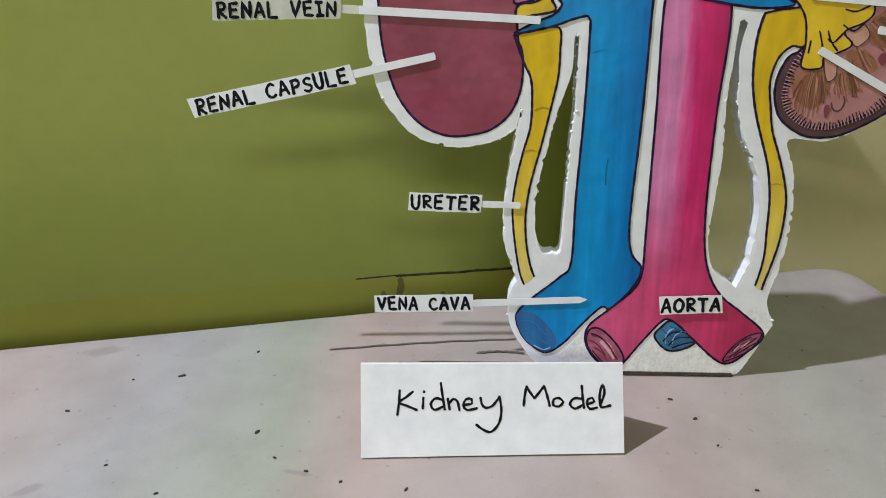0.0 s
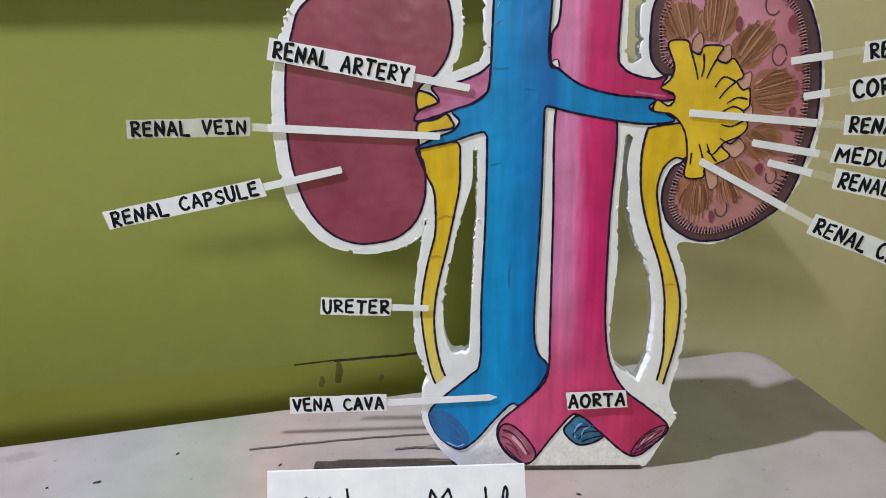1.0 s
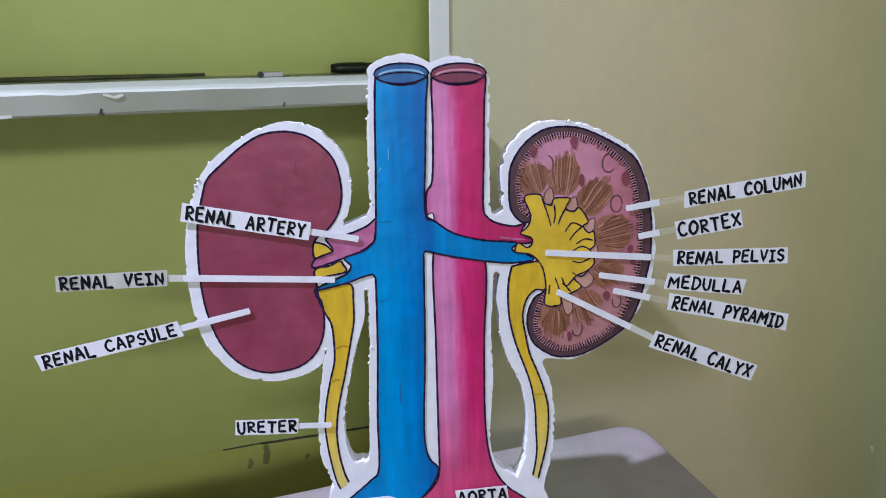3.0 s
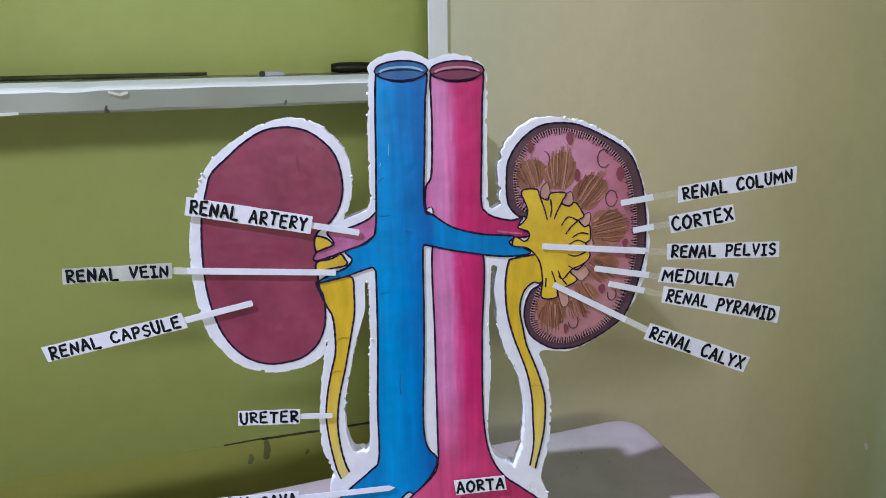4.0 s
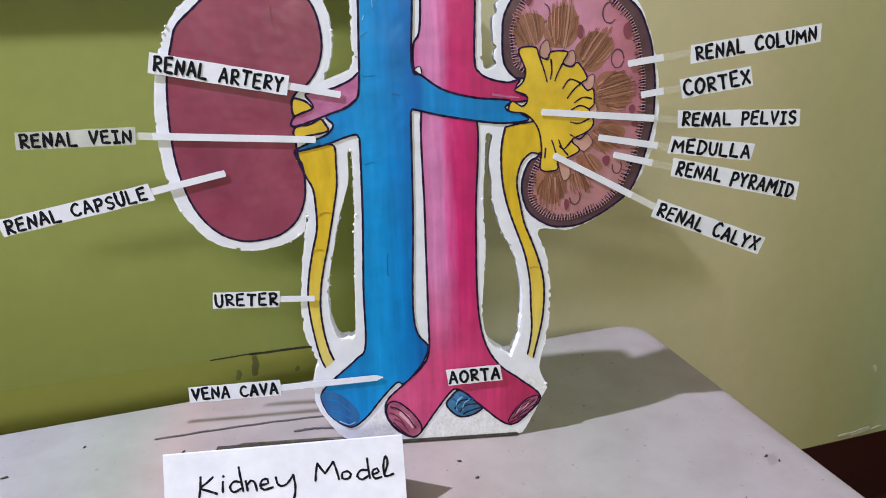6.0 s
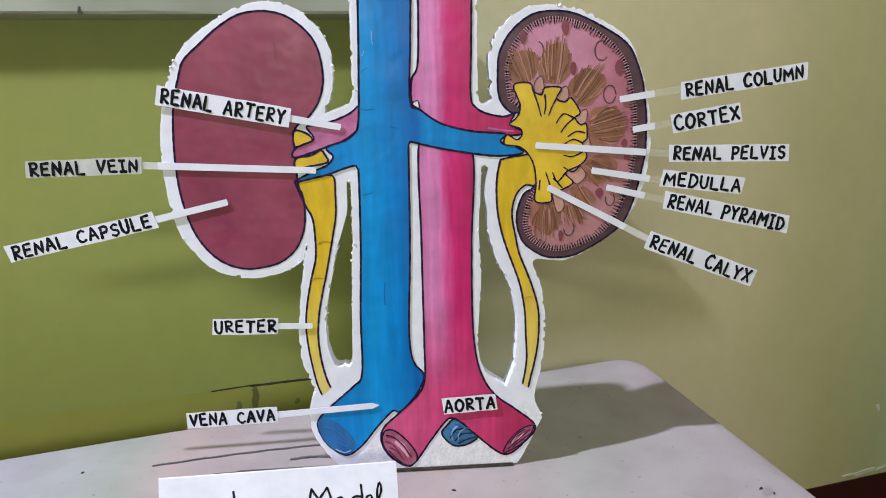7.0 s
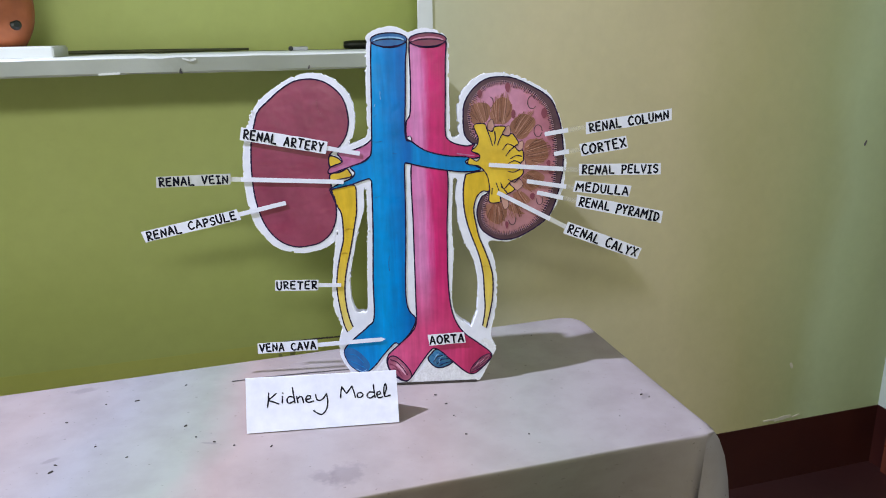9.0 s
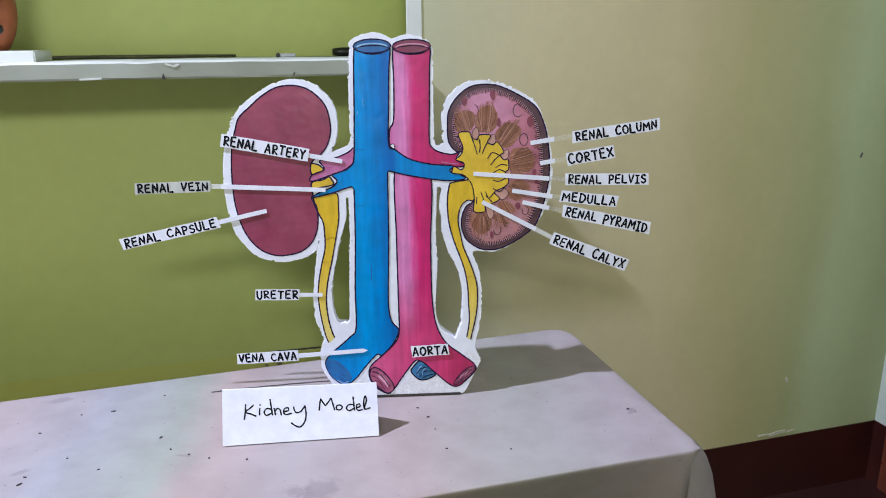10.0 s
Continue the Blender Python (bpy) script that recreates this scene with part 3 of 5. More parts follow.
def cloth_mesh():
    bm = bmesh.new()
    nu, nv = 110, 40
    grid = []
    for i in range(nu + 1):
        col = []
        for j in range(nv + 1):
            v = V0 + (V1 - V0) * j / nv
            u = U0 + (corner_u(v) - U0) * i / nu
            v += 0.030 * (u + 0.10) * j / nv
            # the rounded far corner of the top
            a, b = 1 - (corner_u(v) - u) / 0.05, 1 - (V1 + 0.030 * (u + 0.10) - v) / 0.05
            if a > 0 and b > 0:
                k = max(a, b) / math.hypot(a, b)
                u, v = u - 0.05 * a * (1 - k), v - 0.05 * b * (1 - k)
            z = 0.0008 * noise.noise((u * 5, v * 5, 0)) - 0.0009
            col.append(bm.verts.new(ROOM @ Vector((u, v, z))))
        grid.append(col)
    for i in range(nu):
        for j in range(nv):
            bm.faces.new((grid[i][j], grid[i + 1][j], grid[i + 1][j + 1], grid[i][j + 1]))
    # skirt: front edge, round the corner, right side, back
    rim = [grid[i][0] for i in range(nu + 1)] + [grid[nu][j] for j in range(1, nv + 1)] + [grid[i][nv] for i in range(nu - 1, -1, -1)]
    places = [ROOM.inverted() @ v.co for v in rim]
    corner = nu
    corner2 = nu + nv
    falls = (0.0015, 0.006, 0.016, 0.04, 0.08, 0.13, 0.19, 0.26, 0.34, 0.42)
    last = rim
    for d in falls:
        row = []
        for k, p in enumerate(places):
            if k < corner:
                out = Vector((0, -1, 0))
            elif k > corner2:
                out = Vector((0, 1, 0))
            else:
                out = Vector((1, 0.07, 0))
            fan2 = max(0.0, 1 - abs(k - corner2) / 5)
            if fan2:
                out = (out * (1 - 0.5 * fan2) + Vector((0.7, 0.7, 0)) * fan2).normalized()
            s = k * 0.35 if k < corner else k * 0.5
            fold = (math.sin(s * 0.55 + 0.8) + 0.6 * math.sin(s * 1.27)) * 0.010 * min(1, d * 4) * min(1.0, abs(k - corner) / 6)
            push = min(0.005, 0.075 * math.sqrt(d)) + fold + 0.12 * fan2 * d - 0.58 * d * min(1.0, max(0.0, (corner - k) / 8))
            # the loose corner falls in a fold: a groove at the corner, a flare beside it
            if k == corner:
                out = Vector((-0.72, 0.45, 0))
                push = 0.07 * (1 - math.exp(-d / 0.09)) - 0.003
            elif k == corner + 1:
                push = -0.02 * (1 - math.exp(-d / 0.09))
            elif corner < k < corner + 9:
                push += (0.050 * (1 - math.exp(-d / 0.05)) + 0.06 * d) * max(0.0, 1 - abs(k - corner - 2) / 7)
            if corner < k <= corner2:
                push += 0.06 * d
            if k > corner2:
                push = min(push, 0.02)
            row.append(bm.verts.new(ROOM @ Vector((p.x + out.x * push, p.y + out.y * push, p.z - d))))
        for a in range(len(rim) - 1):
            bm.faces.new((last[a], row[a], row[a + 1], last[a + 1]))
        last = row
    return bm


cloth = part("tablecloth", cloth_mesh(), CLOTH, smooth=True)
tagged(cloth, "pale pink and lilac stained cotton tablecloth draped over the table", "tablecloth")


def fleck(x, y, long, wide, turn, seed):
    """A small dark crumb lying on the cloth."""
    rng = random.Random(seed)
    bm = bmesh.new()
    m = pose(x, y, -0.0004, 0, 0, turn)
    rim, top = [], []
    for k in range(9):
        a, r = k / 9 * 2 * math.pi, rng.uniform(0.75, 1.15)
        rim.append(bm.verts.new(m @ Vector((math.cos(a) * long * r, math.sin(a) * wide * r, 0))))
        top.append(bm.verts.new(m @ Vector((math.cos(a) * long * r * 0.8, math.sin(a) * wide * r * 0.8, 0.0015))))
    bm.faces.new(top)
    for k in range(9):
        bm.faces.new((rim[k], rim[(k + 1) % 9], top[(k + 1) % 9], top[k]))
    return part("fleck", bm, CRUMB, cloth)


specks = ((-0.626, -0.023, 9), (-0.546, 0.038, 5), (-0.732, -0.101, 6), (-0.683, -0.034, 3.5), (-0.503, -0.133, 8), (-0.436, -0.196, 6), (-0.398, -0.211, 4), (-0.331, -0.220, 6), (-0.030, -0.054, 6), (-0.011, -0.092, 7), (0.216, 0.227, 4), (0.017, -0.210, 5), (-0.577, -0.234, 4), (-0.690, -0.270, 9), (-0.691, -0.249, 6), (-0.000, -0.140, 3), (-0.405, 0.011, 5), (-0.473, -0.176, 4), (-0.645, -0.194, 4), (0.312, -0.170, 3), (0.130, -0.220, 3.5), (0.380, -0.089, 7), (0.392, -0.101, 5))
for i, (x, y, mm) in enumerate(specks):
    fleck(x, y, mm * 0.00055, mm * 0.00020, 25 + 37 * math.sin(i * 2.1), 40 + i)
# shadows of the paper labels, laid on the cloth as thin dark strips
for i, (x0, y0, x1, y1, w) in enumerate(((-0.452, 0.046, -0.206, 0.082, 0.0030), (-0.257, 0.044, -0.197, 0.045, 0.0040))):
    bm = bmesh.new()
    line = [Vector((x0 + (x1 - x0) * k / 24, y0 + (y1 - y0) * k / 24 + 0.004 * math.sin(k / 24 * 3.1) + 0.0006 * math.sin(k * 1.3))) for k in range(25)]
    ribbon(bm, line, w, 0.0, 0.0006, m=Matrix(((1, 0, 0, 0), (0, 0, 1, 0), (0, -1, 0, 0.0009), (0, 0, 0, 1))))
    part("label_shadow", bm, MARK_AND_SHADOW, cloth, "dark line standing in for a paper label's shadow")

# ---- the painted model ----
FOAM_A = [(-0.135, 0.676), (-0.133, 0.698), (-0.109, 0.711), (-0.084, 0.713), (-0.067, 0.708), (-0.056, 0.702), (-0.039, 0.707), (-0.021, 0.708), (0.000, 0.703), (0.015, 0.691), (0.020, 0.672), (0.018, 0.616), (0.017, 0.542), (0.018, 0.512), (0.022, 0.504), (0.031, 0.506)]
FOAM_KIDNEY_R = [(0.033, 0.516), (0.033, 0.534), (0.032, 0.562), (0.038, 0.582), (0.048, 0.597), (0.064, 0.611), (0.083, 0.621), (0.106, 0.623), (0.123, 0.622), (0.144, 0.618), (0.162, 0.611), (0.178, 0.602), (0.194, 0.593), (0.208, 0.582), (0.219, 0.566), (0.227, 0.546), (0.233, 0.528), (0.239, 0.501), (0.242, 0.471), (0.243, 0.446), (0.241, 0.422), (0.237, 0.398), (0.228, 0.374), (0.214, 0.348), (0.200, 0.334), (0.180, 0.320), (0.156, 0.304), (0.138, 0.296), (0.118, 0.294), (0.094, 0.297)]
FOAM_URETER_R = [(0.086, 0.292), (0.093, 0.274), (0.099, 0.251), (0.102, 0.225), (0.103, 0.199), (0.101, 0.173), (0.097, 0.144), (0.091, 0.123), (0.088, 0.098)]
FOAM_B = [(0.097, 0.074), (0.098, 0.070), (0.064, 0.005), (0.062, 0.004), (0.059, 0.004), (-0.171, 0.009), (-0.174, 0.010), (-0.196, 0.031), (-0.217, 0.069), (-0.219, 0.107)]
FOAM_URETER_L = [(-0.212, 0.127), (-0.217, 0.145), (-0.225, 0.171), (-0.227, 0.203), (-0.224, 0.244), (-0.218, 0.285), (-0.210, 0.334)]
FOAM_KIDNEY_L = [(-0.214, 0.313), (-0.226, 0.302), (-0.248, 0.293), (-0.277, 0.289), (-0.302, 0.292), (-0.323, 0.299), (-0.340, 0.312), (-0.356, 0.332), (-0.369, 0.355), (-0.377, 0.390), (-0.380, 0.428), (-0.381, 0.457), (-0.378, 0.488), (-0.372, 0.519), (-0.363, 0.550), (-0.353, 0.568), (-0.340, 0.585), (-0.320, 0.602), (-0.297, 0.616), (-0.276, 0.627), (-0.248, 0.633), (-0.226, 0.632), (-0.208, 0.626), (-0.189, 0.612), (-0.173, 0.592), (-0.165, 0.568), (-0.164, 0.541), (-0.168, 0.517), (-0.178, 0.495)]
FOAM_C = [(-0.177, 0.497), (-0.144, 0.512), (-0.141, 0.546), (-0.139, 0.619)]
OUTLINE = FOAM_A + FOAM_KIDNEY_R + FOAM_URETER_R + FOAM_B + FOAM_URETER_L + FOAM_KIDNEY_L + FOAM_C
HOLE_L = [(-0.151, 0.412), (-0.155, 0.406), (-0.156, 0.373), (-0.162, 0.350), (-0.170, 0.324), (-0.177, 0.294), (-0.185, 0.263), (-0.190, 0.232), (-0.191, 0.201), (-0.187, 0.176), (-0.180, 0.162), (-0.169, 0.162), (-0.160, 0.164), (-0.157, 0.213), (-0.155, 0.262), (-0.153, 0.299), (-0.150, 0.333), (-0.150, 0.367), (-0.149, 0.400)]
HOLE_R = [(0.024, 0.425), (0.020, 0.423), (0.018, 0.390), (0.015, 0.336), (0.017, 0.280), (0.014, 0.238), (0.011, 0.195), (0.012, 0.166), (0.018, 0.146), (0.028, 0.134), (0.039, 0.127), (0.048, 0.121), (0.054, 0.132), (0.060, 0.152), (0.063, 0.178), (0.065, 0.207), (0.062, 0.233), (0.057, 0.256), (0.049, 0.276), (0.039, 0.296), (0.032, 0.318), (0.027, 0.341), (0.027, 0.362), (0.024, 0.384), (0.026, 0.405), (0.029, 0.421)]
KIDNEY_L = [(-0.249, 0.622), (-0.274, 0.618), (-0.299, 0.604), (-0.321, 0.586), (-0.343, 0.566), (-0.351, 0.546), (-0.360, 0.512), (-0.364, 0.470), (-0.364, 0.427), (-0.360, 0.391), (-0.350, 0.355), (-0.335, 0.329), (-0.315, 0.311), (-0.290, 0.302), (-0.265, 0.303), (-0.243, 0.309), (-0.224, 0.324), (-0.213, 0.345), (-0.209, 0.367), (-0.210, 0.393), (-0.215, 0.408), (-0.216, 0.437), (-0.216, 0.472), (-0.211, 0.483), (-0.195, 0.495), (-0.182, 0.514), (-0.176, 0.538), (-0.178, 0.565), (-0.185, 0.586), (-0.198, 0.602), (-0.214, 0.614), (-0.230, 0.620)]
AORTA_UP = [(-0.054, 0.684), (-0.039, 0.676), (-0.022, 0.673), (-0.0, 0.675), (0.014, 0.683), (0.012, 0.645), (0.01, 0.58), (0.008, 0.514), (0.014, 0.499), (0.027, 0.491), (0.049, 0.486), (0.064, 0.489), (0.059, 0.48), (0.07, 0.477), (0.064, 0.472), (0.075, 0.467), (0.067, 0.462), (0.008, 0.464), (-0.031, 0.474), (-0.058, 0.491), (-0.067, 0.509), (-0.066, 0.536), (-0.058, 0.554), (-0.055, 0.618)]
AORTA_LOW = [(-0.059, 0.459), (-0.031, 0.452), (0.008, 0.445), (0.005, 0.322), (0.004, 0.221), (0.008, 0.165), (0.018, 0.131), (0.035, 0.106), (0.06, 0.086), (0.088, 0.059), (0.073, 0.036), (0.044, 0.019), (0.004, 0.052), (-0.013, 0.069), (-0.028, 0.078), (-0.038, 0.072), (-0.059, 0.045), (-0.08, 0.016), (-0.092, 0.011), (-0.113, 0.025), (-0.125, 0.047), (-0.122, 0.069), (-0.096, 0.093), (-0.072, 0.116), (-0.063, 0.138), (-0.062, 0.19), (-0.061, 0.325)]
CAVA_A = [(-0.125, 0.686), (-0.11, 0.678), (-0.094, 0.675), (-0.075, 0.677), (-0.06, 0.685), (-0.063, 0.647), (-0.066, 0.582), (-0.069, 0.509), (-0.057, 0.498), (-0.031, 0.48), (0.008, 0.469), (0.051, 0.464), (0.045, 0.456), (0.052, 0.45), (0.069, 0.452), (0.065, 0.447), (0.075, 0.441), (0.067, 0.437), (0.031, 0.437), (-0.031, 0.448), (-0.071, 0.458), (-0.073, 0.454), (-0.076, 0.326), (-0.081, 0.226), (-0.081, 0.183), (-0.076, 0.16), (-0.064, 0.142)]
CAVA_B = [(-0.075, 0.116), (-0.098, 0.092), (-0.108, 0.094), (-0.13, 0.072), (-0.152, 0.046), (-0.173, 0.033), (-0.193, 0.045), (-0.205, 0.061), (-0.21, 0.084), (-0.193, 0.104), (-0.16, 0.132), (-0.147, 0.151), (-0.145, 0.229), (-0.14, 0.329), (-0.138, 0.425), (-0.141, 0.430), (-0.156, 0.427), (-0.177, 0.42), (-0.206, 0.414), (-0.219, 0.413), (-0.194, 0.425), (-0.177, 0.432), (-0.169, 0.443), (-0.177, 0.454), (-0.154, 0.462), (-0.142, 0.47), (-0.135, 0.486), (-0.131, 0.561)]
ARTERY_L = [(-0.133, 0.504), (-0.145, 0.496), (-0.164, 0.488), (-0.183, 0.483), (-0.2, 0.481), (-0.192, 0.465), (-0.215, 0.455), (-0.217, 0.443), (-0.176, 0.455), (-0.15, 0.465), (-0.132, 0.482)]
YEL_A = [(-0.216, 0.476), (-0.205, 0.475), (-0.198, 0.471), (-0.193, 0.464), (-0.203, 0.46), (-0.216, 0.457)]
YEL_B = [(-0.215, 0.442), (-0.197, 0.445), (-0.184, 0.451), (-0.179, 0.445), (-0.176, 0.436), (-0.194, 0.432), (-0.216, 0.43)]
URETER_L = [(-0.219, 0.411), (-0.208, 0.382), (-0.200, 0.365), (-0.198, 0.342), (-0.199, 0.312), (-0.206, 0.285), (-0.213, 0.254), (-0.217, 0.223), (-0.216, 0.195), (-0.212, 0.163), (-0.207, 0.137), (-0.202, 0.123), (-0.190, 0.133), (-0.195, 0.147), (-0.200, 0.173), (-0.202, 0.205), (-0.199, 0.236), (-0.193, 0.264), (-0.187, 0.287), (-0.180, 0.318), (-0.175, 0.341), (-0.170, 0.367), (-0.169, 0.394), (-0.171, 0.418), (-0.194, 0.416)]
URETER_R = [(0.045, 0.431), (0.041, 0.415), (0.039, 0.394), (0.040, 0.364), (0.044, 0.340), (0.050, 0.318), (0.058, 0.295), (0.066, 0.272), (0.071, 0.252), (0.075, 0.224), (0.076, 0.192), (0.077, 0.163), (0.075, 0.142), (0.071, 0.122), (0.079, 0.117), (0.082, 0.130), (0.087, 0.150), (0.092, 0.176), (0.094, 0.203), (0.093, 0.229), (0.087, 0.254), (0.078, 0.280), (0.068, 0.306), (0.063, 0.331), (0.059, 0.356), (0.061, 0.374), (0.067, 0.388), (0.078, 0.397), (0.091, 0.398), (0.099, 0.434), (0.067, 0.435)]
PELVIS = [(0.063, 0.525), (0.084, 0.527), (0.088, 0.517), (0.099, 0.512), (0.103, 0.521), (0.124, 0.52), (0.118, 0.507), (0.129, 0.502), (0.137, 0.507), (0.149, 0.488), (0.142, 0.482), (0.15, 0.472), (0.157, 0.474), (0.158, 0.454), (0.152, 0.449), (0.158, 0.432), (0.15, 0.421), (0.13, 0.411), (0.14, 0.398), (0.125, 0.389), (0.112, 0.385), (0.111, 0.374), (0.09, 0.375), (0.091, 0.399), (0.088, 0.423), (0.08, 0.438), (0.069, 0.447), (0.05, 0.451), (0.054, 0.463), (0.066, 0.456), (0.073, 0.462), (0.071, 0.47), (0.057, 0.476), (0.067, 0.485), (0.071, 0.5)]
KIDNEY_R = [(0.069, 0.490), (0.059, 0.491), (0.047, 0.504), (0.043, 0.520), (0.043, 0.544), (0.045, 0.564), (0.055, 0.584), (0.071, 0.601), (0.090, 0.612), (0.112, 0.615), (0.135, 0.613), (0.157, 0.605), (0.180, 0.593), (0.201, 0.580), (0.215, 0.566), (0.224, 0.546), (0.231, 0.524), (0.235, 0.496), (0.237, 0.471), (0.236, 0.434), (0.233, 0.417), (0.227, 0.391), (0.219, 0.365), (0.207, 0.341), (0.188, 0.325), (0.167, 0.312), (0.143, 0.301), (0.123, 0.298), (0.101, 0.301), (0.077, 0.317), (0.068, 0.334), (0.065, 0.354), (0.069, 0.373), (0.077, 0.387), (0.089, 0.395), (0.118, 0.439), (0.094, 0.479)]
CORTEX_IN = [(0.072, 0.497), (0.060, 0.506), (0.057, 0.515), (0.054, 0.540), (0.056, 0.555), (0.064, 0.575), (0.079, 0.593), (0.097, 0.603), (0.117, 0.606), (0.139, 0.602), (0.162, 0.593), (0.185, 0.577), (0.201, 0.560), (0.211, 0.540), (0.216, 0.517), (0.221, 0.492), (0.222, 0.469), (0.222, 0.442), (0.219, 0.416), (0.212, 0.387), (0.198, 0.354), (0.185, 0.337), (0.167, 0.323), (0.142, 0.313), (0.123, 0.309), (0.103, 0.312), (0.085, 0.324), (0.076, 0.341), (0.077, 0.361), (0.083, 0.380), (0.090, 0.391), (0.118, 0.439), (0.094, 0.479)]
PYRAMIDS = (
    [(0.065, 0.528), (0.059, 0.544), (0.061, 0.562), (0.069, 0.568), (0.082, 0.567), (0.091, 0.560), (0.092, 0.543), (0.087, 0.530), (0.077, 0.527)],
    [(0.102, 0.527), (0.098, 0.541), (0.101, 0.554), (0.108, 0.571), (0.120, 0.578), (0.131, 0.571), (0.134, 0.553), (0.133, 0.538), (0.123, 0.525), (0.114, 0.524)],
    [(0.135, 0.513), (0.137, 0.524), (0.150, 0.537), (0.161, 0.544), (0.178, 0.538), (0.181, 0.527), (0.171, 0.512), (0.160, 0.499), (0.148, 0.495), (0.139, 0.504)],
    [(0.159, 0.462), (0.161, 0.481), (0.171, 0.490), (0.200, 0.489), (0.206, 0.478), (0.208, 0.462), (0.195, 0.453), (0.166, 0.445)],
    [(0.155, 0.418), (0.160, 0.427), (0.176, 0.431), (0.199, 0.417), (0.189, 0.401), (0.174, 0.396), (0.158, 0.404)],
    [(0.137, 0.390), (0.146, 0.394), (0.158, 0.389), (0.170, 0.372), (0.161, 0.368), (0.142, 0.380)],
    [(0.088, 0.370), (0.101, 0.373), (0.117, 0.371), (0.121, 0.354), (0.117, 0.338), (0.106, 0.328), (0.096, 0.334), (0.087, 0.348)],
    [(0.126, 0.370), (0.134, 0.368), (0.151, 0.353), (0.158, 0.346), (0.144, 0.349), (0.130, 0.359)],
)
BLUE_BIT = [(-0.042, 0.055), (-0.034, 0.068), (-0.024, 0.076), (-0.008, 0.067), (0.009, 0.05), (-0.006, 0.038), (-0.026, 0.037)]
PEN = 0.0026

model = base("kidney_model")
# the board leans back a little
model.matrix_world = pose(0.0024, 0.0, -0.0028, -4.69, -0.83, 0.0) @ Matrix.Diagonal((1.0127, 1.0, 1.0075, 1.0))
tagged(model, "hand-painted white foam cut-out of two kidneys with paper name labels", "anatomy model")


def painted(name, pts, mat, layer, parent, label="", line=PEN, line_mat=LINE, closed=True):
    """One painted shape on the board, with its brushed outline."""
    loop = spline(pts)
    d = -0.0003 * layer
    ob = part(name, slab(bmesh.new(), [loop], d, 0.0004), mat, parent, label)
    if line:
        part("outline", ribbon(bmesh.new(), spline(pts, True, 0.003), line, d - 0.00025, d + 0.0002, True), line_mat, ob)
    return ob


def brush_lines(name, lines, width, layer, parent, mat=LINE, label="", taper=0.4):
    for s in lines:
        part(name, ribbon(bmesh.new(), spline([Vector(q) for q in s], False, 0.003), width, -0.0003 * layer, 0.0, taper=taper), mat, parent, label)


outer = rough(spline(OUTLINE, True, 0.0035), 0.0022, 3)
outer = [Vector((q.x, max(q.y, 0.0035))) for q in outer]
holes = [rough(spline(h, True, 0.0035), 0.0010, 5 + i)[::-1] for i, h in enumerate((HOLE_L, HOLE_R))]
foam = part("foam_board", slab(bmesh.new(), [outer, *holes], 0.0, 0.027), FOAM, model, "white foam board with crumbly cut edges")

# loose beads of foam left along the cut edges
rng = random.Random(77)
bm = bmesh.new()
for loop, count in ((outer, 120), (holes[0], 34), (holes[1], 34)):
    for k in range(count):
        q = loop[rng.randrange(len(loop))]
        if q.y > 0.03:
            r = rng.uniform(0.0007, 0.0021)
            bmesh.ops.create_icosphere(bm, subdivisions=1, radius=r, matrix=Matrix.Translation((q.x + rng.uniform(-0.0015, 0.0015), rng.uniform(-0.001, 0.020), q.y + rng.uniform(-0.0015, 0.0015))) @ Matrix.Diagonal((rng.uniform(0.7, 1.6), 1, rng.uniform(0.7, 1.6), 1)))
tagged(part("foam_beads", bm, FOAM, model), "loose white foam beads along the cut edge", kind="stuff")

face = spline(OUTLINE, True, 0.0035)
inset = []
for i, q in enumerate(face):
    d = face[(i + 2) % len(face)] - face[i - 2]
    inset.append(q + Vector((d.y, -d.x)).normalized() * 0.0026)
inset = [Vector((q.x, max(q.y, 0.0065))) for q in inset]
sheets = []
for h in (HOLE_L, HOLE_R):
    ring = spline(h, True, 0.0035)
    mid = sum(ring, Vector((0, 0))) / len(ring)
    sheets.append([mid + Vector(((q.x - mid.x) * 1.12, (q.y - mid.y) * 1.016)) for q in ring][::-1])
part("paper_face", slab(bmesh.new(), [inset, *sheets], -0.00013, 0.0001), PAPER, model, "white paper glued to the foam")

kidney = painted("kidney", KIDNEY_L, MAUVE, 1, model, "whole kidney in flat maroon poster paint")
kidney_cut = painted("kidney", KIDNEY_R, PLUM, 1, model, "kidney cut open, dark plum rim round a pink inside")
inside = part("cortex", slab(bmesh.new(), [spline(CORTEX_IN)], -0.0006, 0.0), CORTEX, kidney_cut, "dusty pink painted inside")

brush_lines("rim_line", [CORTEX_IN[:-2]], 0.0019, 3, kidney_cut, LINE, taper=0.0)

# fringe of short dark and pale ticks inside the rim
edge = spline(CORTEX_IN[:-2], False, 0.0017)
rng = random.Random(8)
for i in range(2, len(edge) - 2):
    d = (edge[i + 1] - edge[i - 1]).normalized()
    inward = Vector((d.y, -d.x))
    pale = i % 2
    a = edge[i] - inward * (0.0022 if pale else 0.001)
    size = rng.uniform(0.0040, 0.0058) if pale else rng.uniform(0.0045, 0.0085)
    lean = (d * rng.uniform(-0.15, 0.15) + inward) * size
    part("tick", ribbon(bmesh.new(), [a, a + lean * 0.5, a + lean], rng.uniform(0.0008, 0.0011) if pale else rng.uniform(0.0011, 0.0016), -0.00125 if pale else -0.00115, -0.0003, taper=0.3), TICK_PALE if pale else LINE if i % 3 else UMBER, kidney_cut)

